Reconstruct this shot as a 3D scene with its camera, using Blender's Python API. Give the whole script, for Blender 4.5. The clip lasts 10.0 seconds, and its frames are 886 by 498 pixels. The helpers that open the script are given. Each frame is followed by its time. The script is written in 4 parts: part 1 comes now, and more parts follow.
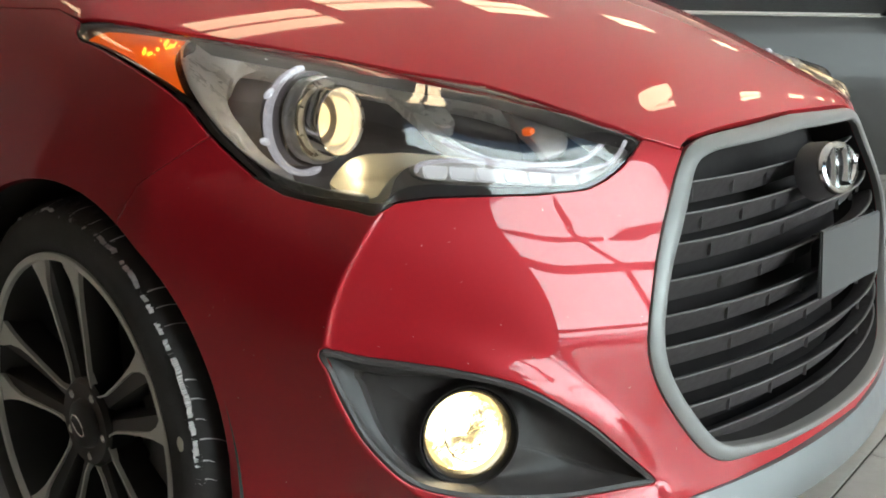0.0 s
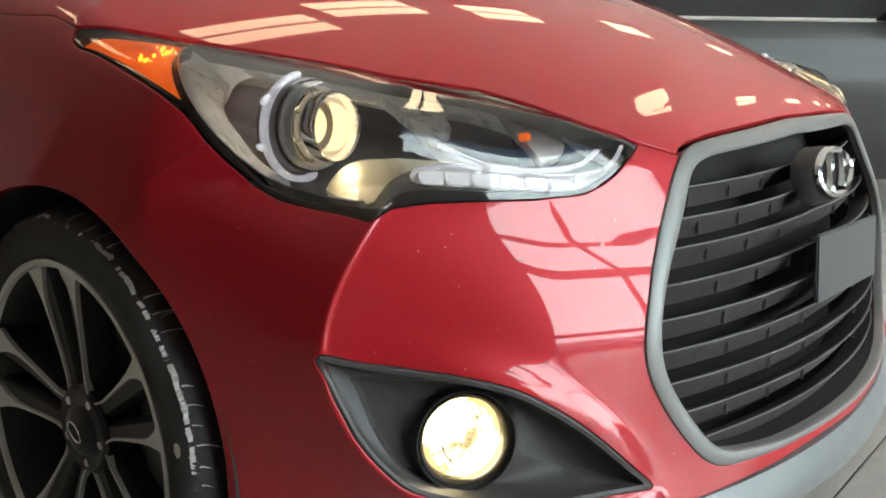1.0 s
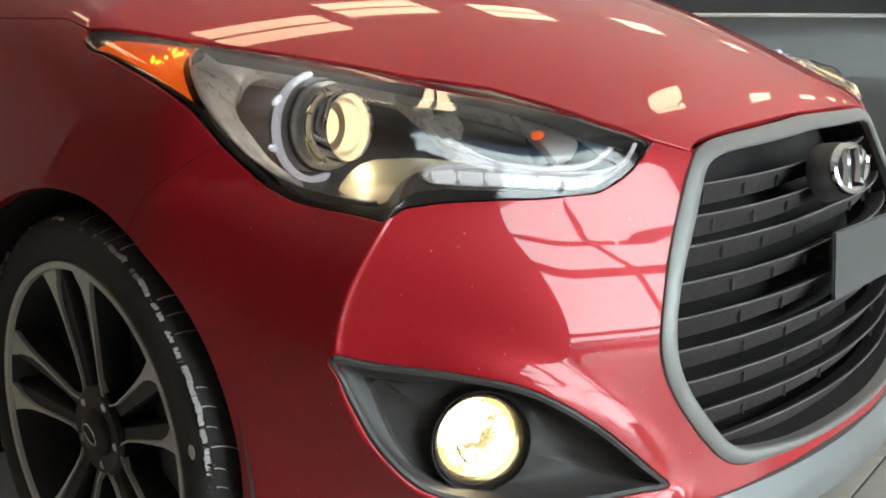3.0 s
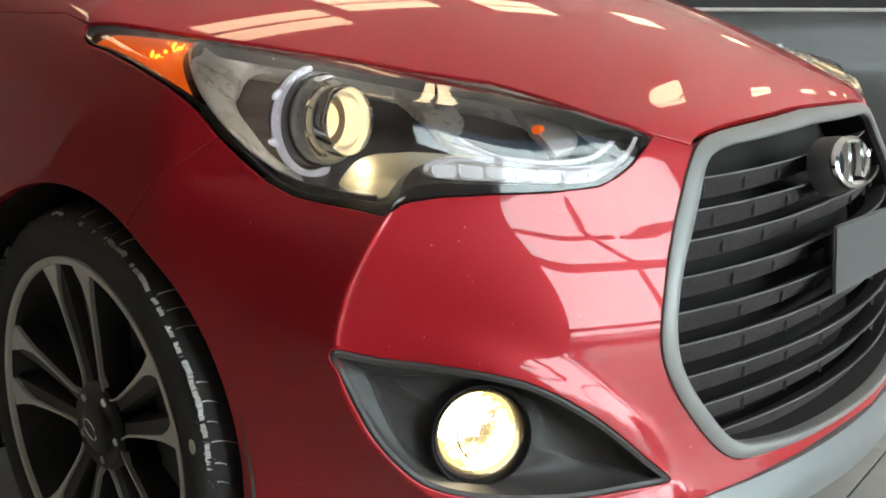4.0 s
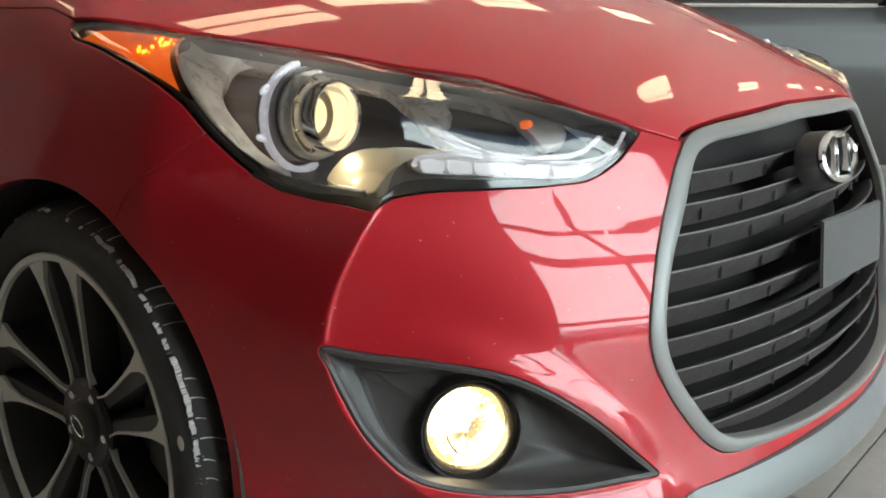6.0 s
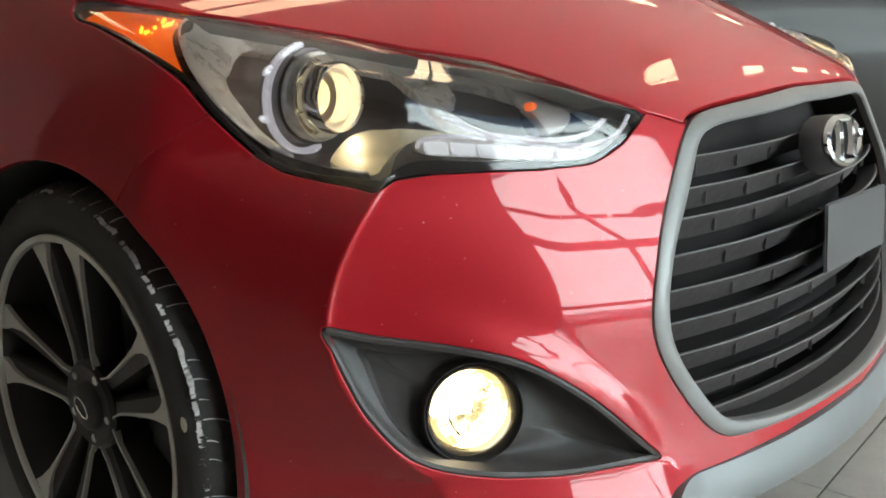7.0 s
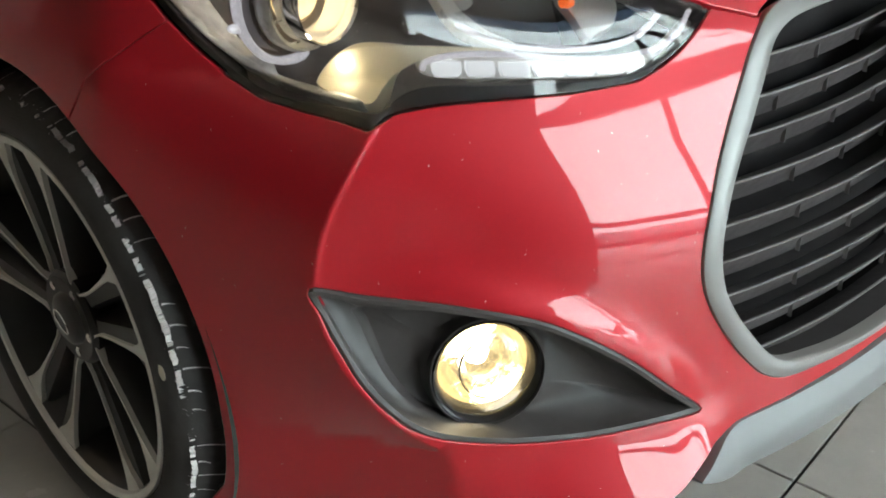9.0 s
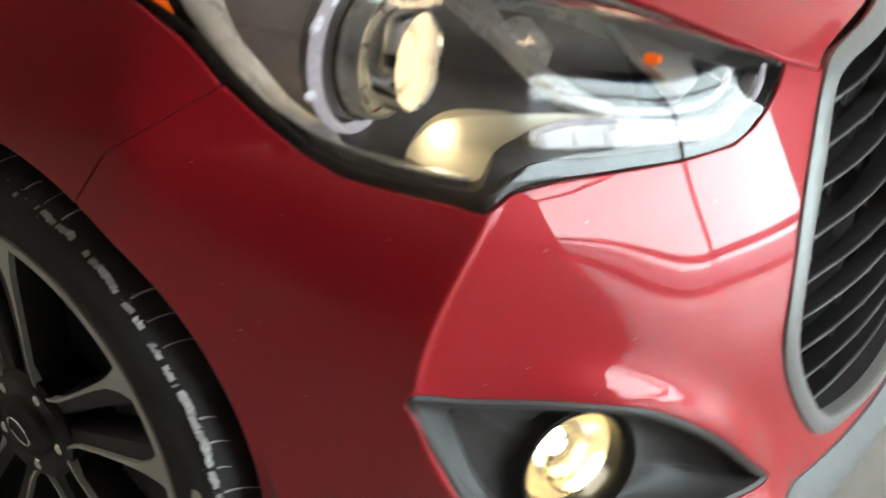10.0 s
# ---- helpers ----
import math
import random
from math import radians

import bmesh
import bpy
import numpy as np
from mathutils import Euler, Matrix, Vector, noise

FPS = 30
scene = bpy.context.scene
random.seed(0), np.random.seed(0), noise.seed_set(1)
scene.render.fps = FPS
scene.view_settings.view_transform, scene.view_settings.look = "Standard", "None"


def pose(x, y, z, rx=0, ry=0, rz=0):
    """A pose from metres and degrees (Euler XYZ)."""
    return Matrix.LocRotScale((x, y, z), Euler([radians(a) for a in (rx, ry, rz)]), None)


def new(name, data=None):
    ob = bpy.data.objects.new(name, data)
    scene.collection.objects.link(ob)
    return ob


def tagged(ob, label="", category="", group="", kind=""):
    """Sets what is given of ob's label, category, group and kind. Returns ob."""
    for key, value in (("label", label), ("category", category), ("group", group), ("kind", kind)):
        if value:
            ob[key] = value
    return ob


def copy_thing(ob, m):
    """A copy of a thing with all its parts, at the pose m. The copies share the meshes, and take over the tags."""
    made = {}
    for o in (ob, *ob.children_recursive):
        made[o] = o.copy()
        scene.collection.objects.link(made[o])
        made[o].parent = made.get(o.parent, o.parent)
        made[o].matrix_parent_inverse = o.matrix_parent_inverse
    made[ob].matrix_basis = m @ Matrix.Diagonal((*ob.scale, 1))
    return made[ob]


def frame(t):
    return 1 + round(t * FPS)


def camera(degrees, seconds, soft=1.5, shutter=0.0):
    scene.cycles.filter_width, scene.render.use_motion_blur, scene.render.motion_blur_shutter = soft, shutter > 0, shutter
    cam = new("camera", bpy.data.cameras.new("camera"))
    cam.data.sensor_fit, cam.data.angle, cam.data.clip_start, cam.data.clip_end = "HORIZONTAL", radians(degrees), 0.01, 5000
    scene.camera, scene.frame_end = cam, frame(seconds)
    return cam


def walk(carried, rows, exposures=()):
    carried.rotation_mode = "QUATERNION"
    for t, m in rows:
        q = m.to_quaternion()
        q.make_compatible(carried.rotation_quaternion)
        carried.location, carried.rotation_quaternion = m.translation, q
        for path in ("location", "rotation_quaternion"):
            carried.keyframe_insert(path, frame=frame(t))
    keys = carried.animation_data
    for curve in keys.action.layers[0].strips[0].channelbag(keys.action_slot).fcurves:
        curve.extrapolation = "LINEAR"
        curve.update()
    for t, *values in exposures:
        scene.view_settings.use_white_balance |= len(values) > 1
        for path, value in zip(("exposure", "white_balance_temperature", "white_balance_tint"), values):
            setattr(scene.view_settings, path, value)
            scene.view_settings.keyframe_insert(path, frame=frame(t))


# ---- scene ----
# camera: right of the front corner of the car, which faces -y with its front axle at y = 0
cam = camera(48.56, 10.0, soft=1.8, shutter=0.5)
PATH = [
    (0.0, -1.5575, -1.1710, 0.8692, -52.10, -13.20, 0.92),
    (0.5, -1.5579, -1.1705, 0.8677, -52.41, -12.84, 0.82),
    (1.0, -1.5570, -1.1723, 0.8691, -52.23, -12.87, 0.79),
    (1.5, -1.5565, -1.1700, 0.8681, -51.88, -12.87, 0.60),
    (2.0, -1.5554, -1.1698, 0.8675, -51.84, -12.84, 0.56),
    (2.5, -1.5544, -1.1702, 0.8681, -51.58, -12.78, 0.34),
    (4.0, -1.5527, -1.1691, 0.8658, -51.41, -13.13, 0.13),
    (4.5, -1.5525, -1.1691, 0.8673, -51.68, -13.43, 0.15),
    (5.0, -1.5523, -1.1695, 0.8655, -51.69, -13.16, -0.09),
    (6.5, -1.5524, -1.1679, 0.8638, -52.28, -13.64, 0.31),
    (7.0, -1.5516, -1.1675, 0.8611, -51.93, -14.23, 0.24),
    (7.5, -1.5511, -1.1629, 0.8614, -51.44, -14.60, 0.16),
    (7.6, -1.5470, -1.1655, 0.8690, -50.85, -15.20, 0.30),
    (7.8, -1.5507, -1.1656, 0.8487, -51.85, -14.56, -1.71),
    (8.0, -1.4989, -1.1492, 0.8427, -48.81, -17.11, -3.26),
    (8.2, -1.4755, -1.1342, 0.8305, -51.02, -18.21, -2.27),
    (8.5, -1.4020, -1.1237, 0.8396, -45.80, -18.40, -3.18),
    (8.7, -1.3667, -1.0801, 0.8999, -48.21, -23.21, -1.74),
    (9.0, -1.3514, -1.0465, 0.9688, -49.34, -27.73, 0.08),
    (9.5, -1.3595, -0.9572, 1.0503, -55.64, -29.90, 4.14),
    (9.8, -1.3692, -0.8470, 1.0206, -58.84, -27.93, 4.77),
    (10.0, -1.3948, -0.7505, 0.9741, -62.90, -27.10, 3.76),
]


def aim(x, y, z, yaw, pitch, lean):
    """Turned by yaw about the vertical, looking up by pitch, rolled by lean about the view axis."""
    return pose(x, y, z, 0, 0, yaw) @ pose(0, 0, 0, 90 + pitch, 0, 0) @ pose(0, 0, 0, 0, 0, lean)


walk(cam, [(t, aim(*row)) for t, *row in PATH], [(0.0, 2.2), (7.6, 2.2), (8.6, 2.35), (10.0, 2.35)])

# ---- light ----
world = bpy.data.worlds.new("world")
scene.world = world
world.use_nodes = True
nt = world.node_tree
sky = nt.nodes.new("ShaderNodeTexSky")
sky.sky_type = "NISHITA"
sky.sun_disc = False
sky.sun_elevation = radians(28)
sky.sun_rotation = radians(200)
nt.links.new(sky.outputs[0], nt.nodes["Background"].inputs[0])
nt.nodes["Background"].inputs[1].default_value = 0.08

# ---- materials ----
def material(name, base, rough=0.5, metal=0.0, coat=0.0, vary=0.0, scale=40.0, bump=0.0, bump_scale=200.0,
             emit=None, strength=0.0, spec=0.5, rough_vary=0.0, alpha_ior=None):
    m = bpy.data.materials.new(name)
    m.use_nodes = True
    t = m.node_tree
    b = t.nodes["Principled BSDF"]
    b.inputs["Base Color"].default_value = (*base, 1)
    b.inputs["Roughness"].default_value = rough
    b.inputs["Metallic"].default_value = metal
    b.inputs["Coat Weight"].default_value = coat
    b.inputs["Coat Roughness"].default_value = 0.02
    b.inputs["Specular IOR Level"].default_value = spec
    tc = t.nodes.new("ShaderNodeTexCoord")
    if vary or rough_vary:
        n = t.nodes.new("ShaderNodeTexNoise")
        n.inputs["Scale"].default_value = scale
        n.inputs["Detail"].default_value = 6
        n.inputs["Roughness"].default_value = 0.65
        t.links.new(tc.outputs["Object"], n.inputs["Vector"])
        if vary:
            mix = t.nodes.new("ShaderNodeMix")
            mix.data_type = "RGBA"
            mix.inputs[6].default_value = (*[c * (1 - vary) for c in base], 1)
            mix.inputs[7].default_value = (*[min(1, c * (1 + vary)) for c in base], 1)
            t.links.new(n.outputs["Fac"], mix.inputs[0])
            t.links.new(mix.outputs[2], b.inputs["Base Color"])
        if rough_vary:
            r = t.nodes.new("ShaderNodeMapRange")
            r.inputs[1].default_value, r.inputs[2].default_value = 0.3, 0.7
            r.inputs[3].default_value, r.inputs[4].default_value = rough - rough_vary, rough + rough_vary
            t.links.new(n.outputs["Fac"], r.inputs[0])
            t.links.new(r.outputs[0], b.inputs["Roughness"])
    if bump:
        n2 = t.nodes.new("ShaderNodeTexNoise")
        n2.inputs["Scale"].default_value = bump_scale
        n2.inputs["Detail"].default_value = 4
        t.links.new(tc.outputs["Object"], n2.inputs["Vector"])
        bp = t.nodes.new("ShaderNodeBump")
        bp.inputs["Strength"].default_value = bump
        bp.inputs["Distance"].default_value = 0.002
        t.links.new(n2.outputs["Fac"], bp.inputs["Height"])
        t.links.new(bp.outputs[0], b.inputs["Normal"])
    if emit:
        b.inputs["Emission Color"].default_value = (*emit, 1)
        b.inputs["Emission Strength"].default_value = strength
    return m


def clear_glass(name, tint=(1, 1, 1), ior=1.5, gloss_rough=0.01):
    """Thin clear cover: see-through, with a Fresnel gloss."""
    m = bpy.data.materials.new(name)
    m.use_nodes = True
    t = m.node_tree
    t.nodes.clear()
    o = t.nodes.new("ShaderNodeOutputMaterial")
    mix = t.nodes.new("ShaderNodeMixShader")
    a = t.nodes.new("ShaderNodeBsdfTransparent")
    a.inputs[0].default_value = (*tint, 1)
    g = t.nodes.new("ShaderNodeBsdfGlossy")
    g.inputs["Roughness"].default_value = gloss_rough
    f = t.nodes.new("ShaderNodeFresnel")
    f.inputs[0].default_value = ior
    t.links.new(f.outputs[0], mix.inputs[0])
    t.links.new(a.outputs[0], mix.inputs[1])
    t.links.new(g.outputs[0], mix.inputs[2])
    t.links.new(mix.outputs[0], o.inputs[0])
    return m


PAINT = material("red_paint", (0.43, 0.012, 0.022), 0.42, 0.26, 1.0, vary=0.08, scale=900, rough_vary=0.03, spec=0.22)
PLASTIC = material("black_plastic", (0.062, 0.058, 0.056), 0.48, vary=0.2, scale=60, bump=0.15, bump_scale=900)
GLOSS_BLACK = material("gloss_black", (0.018, 0.018, 0.019), 0.16, vary=0.2, scale=50)
SLAT = material("slat_plastic", (0.044, 0.041, 0.042), 0.60, vary=0.35, scale=70, rough_vary=0.1, bump=0.1, bump_scale=500)
# paler grey: light caught on the slats' edges, put into the colour
SLAT_EDGE = material("lit_slat_edge", (0.16, 0.155, 0.155), 0.45, vary=0.3, scale=120)
GRILLE_BACK = material("grille_backing", (0.034, 0.032, 0.032), 0.85, vary=0.2, scale=40, spec=0.15)
FRAME = material("satin_grey", (0.235, 0.235, 0.23), 0.42, 0.35, vary=0.06, scale=30, rough_vary=0.04)
CHROME = material("chrome", (0.92, 0.92, 0.91), 0.12, 1.0, rough_vary=0.03)
SILVER = material("silver_bezel", (0.90, 0.90, 0.87), 0.28, 0.15, vary=0.06, scale=25, rough_vary=0.05)
RUBBER = material("tyre_rubber", (0.042, 0.041, 0.039), 0.75, vary=0.35, scale=45, bump=0.25, bump_scale=300)
SNOW = material("packed_snow", (0.75, 0.74, 0.73), 0.8, vary=0.2, scale=120, bump=0.4, bump_scale=400)
RIM_DARK = material("rim_black", (0.036, 0.034, 0.033), 0.38, 0.2, vary=0.2, scale=40)
MACHINED = material("machined_alloy", (0.74, 0.73, 0.68), 0.40, 0.35, vary=0.03, scale=40)
ORANGE = material("amber_lens", (0.85, 0.12, 0.006), 0.25, coat=0.6, vary=0.25, scale=55, emit=(1.0, 0.15, 0.006), strength=0.12)
WARM = material("warm_lamp", (1, 0.9, 0.7), 0.3, emit=(1.0, 0.90, 0.68), strength=3.5)
# glow of the bulbs added inside the headlamps to brighten their trim
FILL_BULB = material("fill_bulb_warm", (1, 0.95, 0.85), 0.3, emit=(1.0, 0.85, 0.58), strength=6)
FILL_BULB_COOL = material("fill_bulb_cool", (1, 1, 1), 0.3, emit=(1.0, 0.97, 0.92), strength=16)
HID = material("projector_glow", (1, 0.85, 0.6), 0.25, vary=0.2, scale=60, emit=(1.0, 0.72, 0.32), strength=0.26)
DRL = material("running_light", (0.62, 0.64, 0.65), 0.18, emit=(0.92, 0.97, 1.0), strength=0.11)
HALO = material("light_guide", (0.50, 0.50, 0.54), 0.12, vary=0.5, scale=190, emit=(0.94, 0.93, 1.0), strength=0.075, spec=0.8, bump=0.9, bump_scale=320)
# mirror metal with some emission, in place of bulb light bouncing in it
REFLECTOR = material("glowing_fog_mirror", (0.90, 0.76, 0.50), 0.12, 1.0, vary=0.25, scale=70, bump=1.0, bump_scale=45, emit=(1.0, 0.76, 0.42), strength=0.10)
# chrome with a faint glow of its own for the projector's light on it
GLOW_CHROME = material("glowing_chrome", (0.95, 0.88, 0.74), 0.16, 0.85, emit=(1.0, 0.87, 0.62), strength=0.085)
LENS = clear_glass("clear_cover", ior=1.7)
DUST = material("dust", (0.7, 0.66, 0.6), 0.8, vary=0.2)
GLASS = clear_glass("window_glass", (0.75, 0.82, 0.84))


# ---- helpers of this scene ----
def mesh_object(name, verts, faces, mat_, parent=None, normals=None, smooth=True, label=""):
    me = bpy.data.meshes.new(name)
    me.from_pydata([tuple(map(float, v)) for v in verts], [], [tuple(map(int, f)) for f in faces])
    me.materials.append(mat_)
    me.update()
    if smooth:
        me.shade_smooth()
    if normals is not None:
        me.normals_split_custom_set_from_vertices([tuple(map(float, v)) for v in normals])
    ob = new(name, me)
    if parent is not None:
        ob.parent = parent
    if label:
        ob["label"] = label
    return ob


def part(name, bm, mat_, parent=None, label="", smooth=True):
    """Links a bmesh as one mesh object under a thing or a part."""
    me = bpy.data.meshes.new(name)
    bmesh.ops.recalc_face_normals(bm, faces=bm.faces)
    bm.to_mesh(me)
    bm.free()
    me.materials.append(mat_)
    if smooth:
        me.shade_smooth()
        me.set_sharp_from_angle(angle=radians(35))
    ob = new(name, me)
    if parent is not None:
        ob.parent = parent
    if label:
        ob["label"] = label
    return ob


def box(bm, x0, x1, y0, y1, z0, z1, bevel=0.0):
    r = bmesh.ops.create_cube(bm, size=1.0, matrix=Matrix.Translation(((x0 + x1) / 2, (y0 + y1) / 2, (z0 + z1) / 2)) @ Matrix.Diagonal((x1 - x0, y1 - y0, z1 - z0, 1)))
    if bevel:
        es = {e for v in r["verts"] for e in v.link_edges}
        bmesh.ops.bevel(bm, geom=list(es), offset=bevel, segments=2, affect="EDGES")
    return bm


def loft(name, rings, mat_, parent=None, closed=True, label="", smooth=True):
    """A skin over rings of equal length (rows of points)."""
    n = len(rings[0])
    verts = [p for r in rings for p in r]
    faces = []
    for i in range(len(rings) - 1):
        for j in range(n if closed else n - 1):
            a, b = i * n + j, i * n + (j + 1) % n
            faces.append((a, b, b + n, a + n))
    bm = bmesh.new()
    vs = [bm.verts.new(tuple(map(float, v))) for v in verts]
    for f in faces:
        try:
            bm.faces.new([vs[k] for k in f])
        except ValueError:
            pass
    bmesh.ops.remove_doubles(bm, verts=bm.verts, dist=1e-5)
    return part(name, bm, mat_, parent, label, smooth)


def spline(points, closed=True, n=8):
    """Catmull-Rom through the points."""
    p = np.array(points, float)
    m = len(p)
    res = []
    for i in range(m if closed else m - 1):
        idx = [(i - 1) % m, i, (i + 1) % m, (i + 2) % m] if closed else [max(i - 1, 0), i, i + 1, min(i + 2, m - 1)]
        a, b, c, d = p[idx]
        for k in range(n):
            t = k / n
            res.append(0.5 * (2 * b + (c - a) * t + (2 * a - 5 * b + 4 * c - d) * t * t + (3 * b - a - 3 * c + d) * t ** 3))
    if not closed:
        res.append(p[-1])
    return np.array(res)


def lathe(profile, centre, axis, n=48, name="", mat_=None, parent=None, label="", start=0.0, sweep=360.0):
    """Turns (radius, along) pairs about an axis."""
    w = Vector(axis).normalized()
    u = w.orthogonal().normalized() if abs(w.z) > 0.9 else w.cross(Vector((0, 0, 1))).normalized()
    v = u.cross(w)
    rings = []
    full = abs(sweep - 360) < 1e-6
    m = n if full else n + 1
    for r, a in profile:
        rings.append([Vector(centre) + w * a + (u * math.cos(radians(start + sweep * k / n)) + v * math.sin(radians(start + sweep * k / n))) * r for k in range(m)])
    return loft(name, rings, mat_, parent, full, label)


def tube(points, r, name, mat_, parent=None, label="", n=8):
    p = [Vector(q) for q in points]
    rings = []
    for i, q in enumerate(p):
        t = (p[min(i + 1, len(p) - 1)] - p[max(i - 1, 0)]).normalized()
        a = t.orthogonal().normalized() if i == 0 else (a - t * a.dot(t)).normalized()
        b = t.cross(a)
        rr = r[i] if hasattr(r, "__len__") else r
        rings.append([q + (a * math.cos(2 * math.pi * k / n) + b * math.sin(2 * math.pi * k / n)) * rr for k in range(n)])
    return loft(name, rings, mat_, parent, True, label)


# ---- the body of the car: three surfaces that meet (front, flank, top) ----
def smin(a, b, k):
    h = np.clip(0.5 + 0.5 * (b - a) / k, 0, 1)
    return b + (a - b) * h - k * h * (1 - h)


def ease(t):
    t = np.clip(t, 0, 1)
    return t * t * (3 - 2 * t)


def crease(z):
    """The edge where the front face meets the flank: x (as a distance from the middle) and y over z."""
    v = np.clip(z, 0.335, 0.69) - 0.5
    x, y = np.polyval((-41.388, 2.130, -1.465, -0.019, 0.840), v), np.polyval((43.545, 0.644, -3.430, 0.229, -0.450), v)
    s = np.clip((z - 0.52) / 0.14, 0, 1)
    return x + 0.18 * (s > 0) * (0.8390 + (0.7811 - 0.8390) * s - x) * ease((0.70 - z) / 0.04), y + 0.18 * (s > 0) * (-0.4468 + (-0.4700 + 0.4468) * s - y) * ease((0.70 - z) / 0.04)


def plain_front(a, z):
    d = 0.62 - a
    q = np.maximum(z - 0.505 + 0.10 * (d + np.sqrt(d * d + 0.003)), 0)
    qq = np.minimum(q, 0.135)
    y = -0.761 + 0.13 * (z - 0.515) + 0.86 * qq * qq + 0.225 * (q - qq) + 0.25 * (q - qq) ** 2 + 0.36 * a * a + 0.07 * a ** 4
    low = 0.318 - z
    y = y - 0.26 * (low + np.sqrt(low * low + 0.0002)) * ease((a - 0.44) / 0.09) * ease((0.86 - a) / 0.15)
    return y - 0.012 * ease((0.95 - a) / 0.35) * np.exp(-((z - 0.50) / 0.12) ** 2)


def front(x, z):
    """Front face: y over x and z, rounded between lamp and fog lamp, with a brow over the fog lamp
    and a fine raised ridge along the edge."""
    a = np.abs(x)
    xc, yc = crease(z)
    y = plain_front(a, z) + (yc - plain_front(xc, z)) * ease((a - 0.60) / 0.23)
    u = np.clip(a, 0.45, 0.88) - 0.67
    d = z - (0.461 + 0.563 * u - 1.508 * u * u + 0.916 * u ** 3)
    w = np.where(d > 0, np.exp(-(np.maximum(d, 0) / 0.030) ** 2), np.exp(-(np.minimum(d, 0) / 0.10) ** 2))
    y = y - 0.0026 * np.exp(-((xc - a) / 0.0050) ** 2) * ease((z - 0.33) / 0.05)
    return y - 0.013 * w * ease((a - 0.487) / 0.08) * ease((0.83 - a) / 0.13)


def side(y, z):
    """Flank: x over y and z."""
    t, low = np.maximum(0, z - 0.45), np.maximum(0, 0.4 - z)
    base = -0.899 + 0.45 * t * t + 0.25 * low * low
    xc, yc = crease(z)
    return base + (-xc - base) * (lambda v: 0.5 * (v + np.sqrt(v * v + 0.004)))(1 - (y - yc) / 0.27)


def top(x, y):
    """Bonnet: z over x and y, crowned between its edges."""
    s = y + 0.64
    w = np.clip(.425 + .65 * s, .425, .85)
    rise = .030 * (1 - np.exp(-np.maximum(s, 0) / .07)) + np.maximum(s, 0) * np.maximum(.17 - .13 * s, .092)
    rise = rise * (1 - .62 * ease((s - .72) / .48))
    return 0.735 + 0.30 * s - 0.08 * s * s - 0.05 * np.abs(x) ** 2.5 + 1.2 * rise * np.clip(1 - (np.abs(x) / w) ** 2.2, 0, 1)


def field(p):
    x, y, z = -np.abs(p[..., 0]), p[..., 1], p[..., 2]
    f, s, t = (y - front(x, z)) / 1.1, x - side(y, z), (top(x, y) - z) / 1.05
    return smin(smin(f, s, .0026), t, .032)


D = np.array([0.60, 0.62, -0.50]) / np.linalg.norm([0.60, 0.62, -0.50])
E1 = np.cross(D, [0, 0, 1]) / np.linalg.norm(np.cross(D, [0, 0, 1]))
E2 = np.cross(E1, D)


def cast(o, d, level=0.0, far=5.0, n=240):
    """First place along each ray where the body, shrunk by level, begins."""
    o = np.broadcast_to(o, d.shape) + 0.0
    d = np.broadcast_to(d, o.shape)
    lo, hi = np.zeros(len(o)), np.full(len(o), np.nan)
    done = np.zeros(len(o), bool)
    for t in np.linspace(far / n, far, n):
        new_ = (field(o + d * t) > level) & ~done
        hi[new_], lo[new_] = t, t - far / n
        done |= new_
    for _ in range(24):
        m = (lo + hi) / 2
        v = field(o + d * m[:, None]) > level
        hi, lo = np.where(v, m, hi), np.where(v, lo, m)
    return o + d * hi[:, None]


def outward(p):
    e = 4e-4
    g = np.stack([field(p + np.eye(3)[i] * e) - field(p - np.eye(3)[i] * e) for i in range(3)], 1)
    return -g / np.maximum(np.linalg.norm(g, axis=1), 1e-9)[:, None]


def on_body(ab, level=0.0):
    """From the slanted drawing plane onto the body."""
    ab = np.asarray(ab, float).reshape(-1, 2)
    return cast(ab[:, :1] * E1 + ab[:, 1:] * E2 - 2.6 * D, np.broadcast_to(D, (len(ab), 3)), level)


def drawn(p):
    p = np.asarray(p, float).reshape(-1, 3)
    return np.stack([p @ E1, p @ E2], 1)


def from_front(x, z, level=0.0):
    """Places on the body seen straight from ahead."""
    x, z = np.atleast_1d(x).astype(float), np.atleast_1d(z).astype(float)
    o = np.stack([x, np.full(len(x), -1.6), z], 1)
    return cast(o, np.broadcast_to(np.array([0.0, 1.0, 0.0]), o.shape), level, far=3.0)


def resample(poly, step, closed=True):
    p = np.asarray(poly, float)
    q = np.vstack([p, p[:1]]) if closed else p
    s = np.r_[0, np.cumsum(np.linalg.norm(np.diff(q, axis=0), axis=1))]
    n = max(3, int(s[-1] / step))
    t = np.linspace(0, s[-1], n, endpoint=not closed)
    return np.stack([np.interp(t, s, q[:, k]) for k in range(q.shape[1])], 1)


def inside(poly, pts):
    x, y = pts[:, 0], pts[:, 1]
    c = np.zeros(len(pts), bool)
    a = np.asarray(poly)
    b = np.roll(a, -1, 0)
    for (x0, y0), (x1, y1) in zip(a, b):
        if y0 == y1:
            continue
        c ^= ((y0 > y) != (y1 > y)) & (x < (x1 - x0) * (y - y0) / (y1 - y0) + x0)
    return c


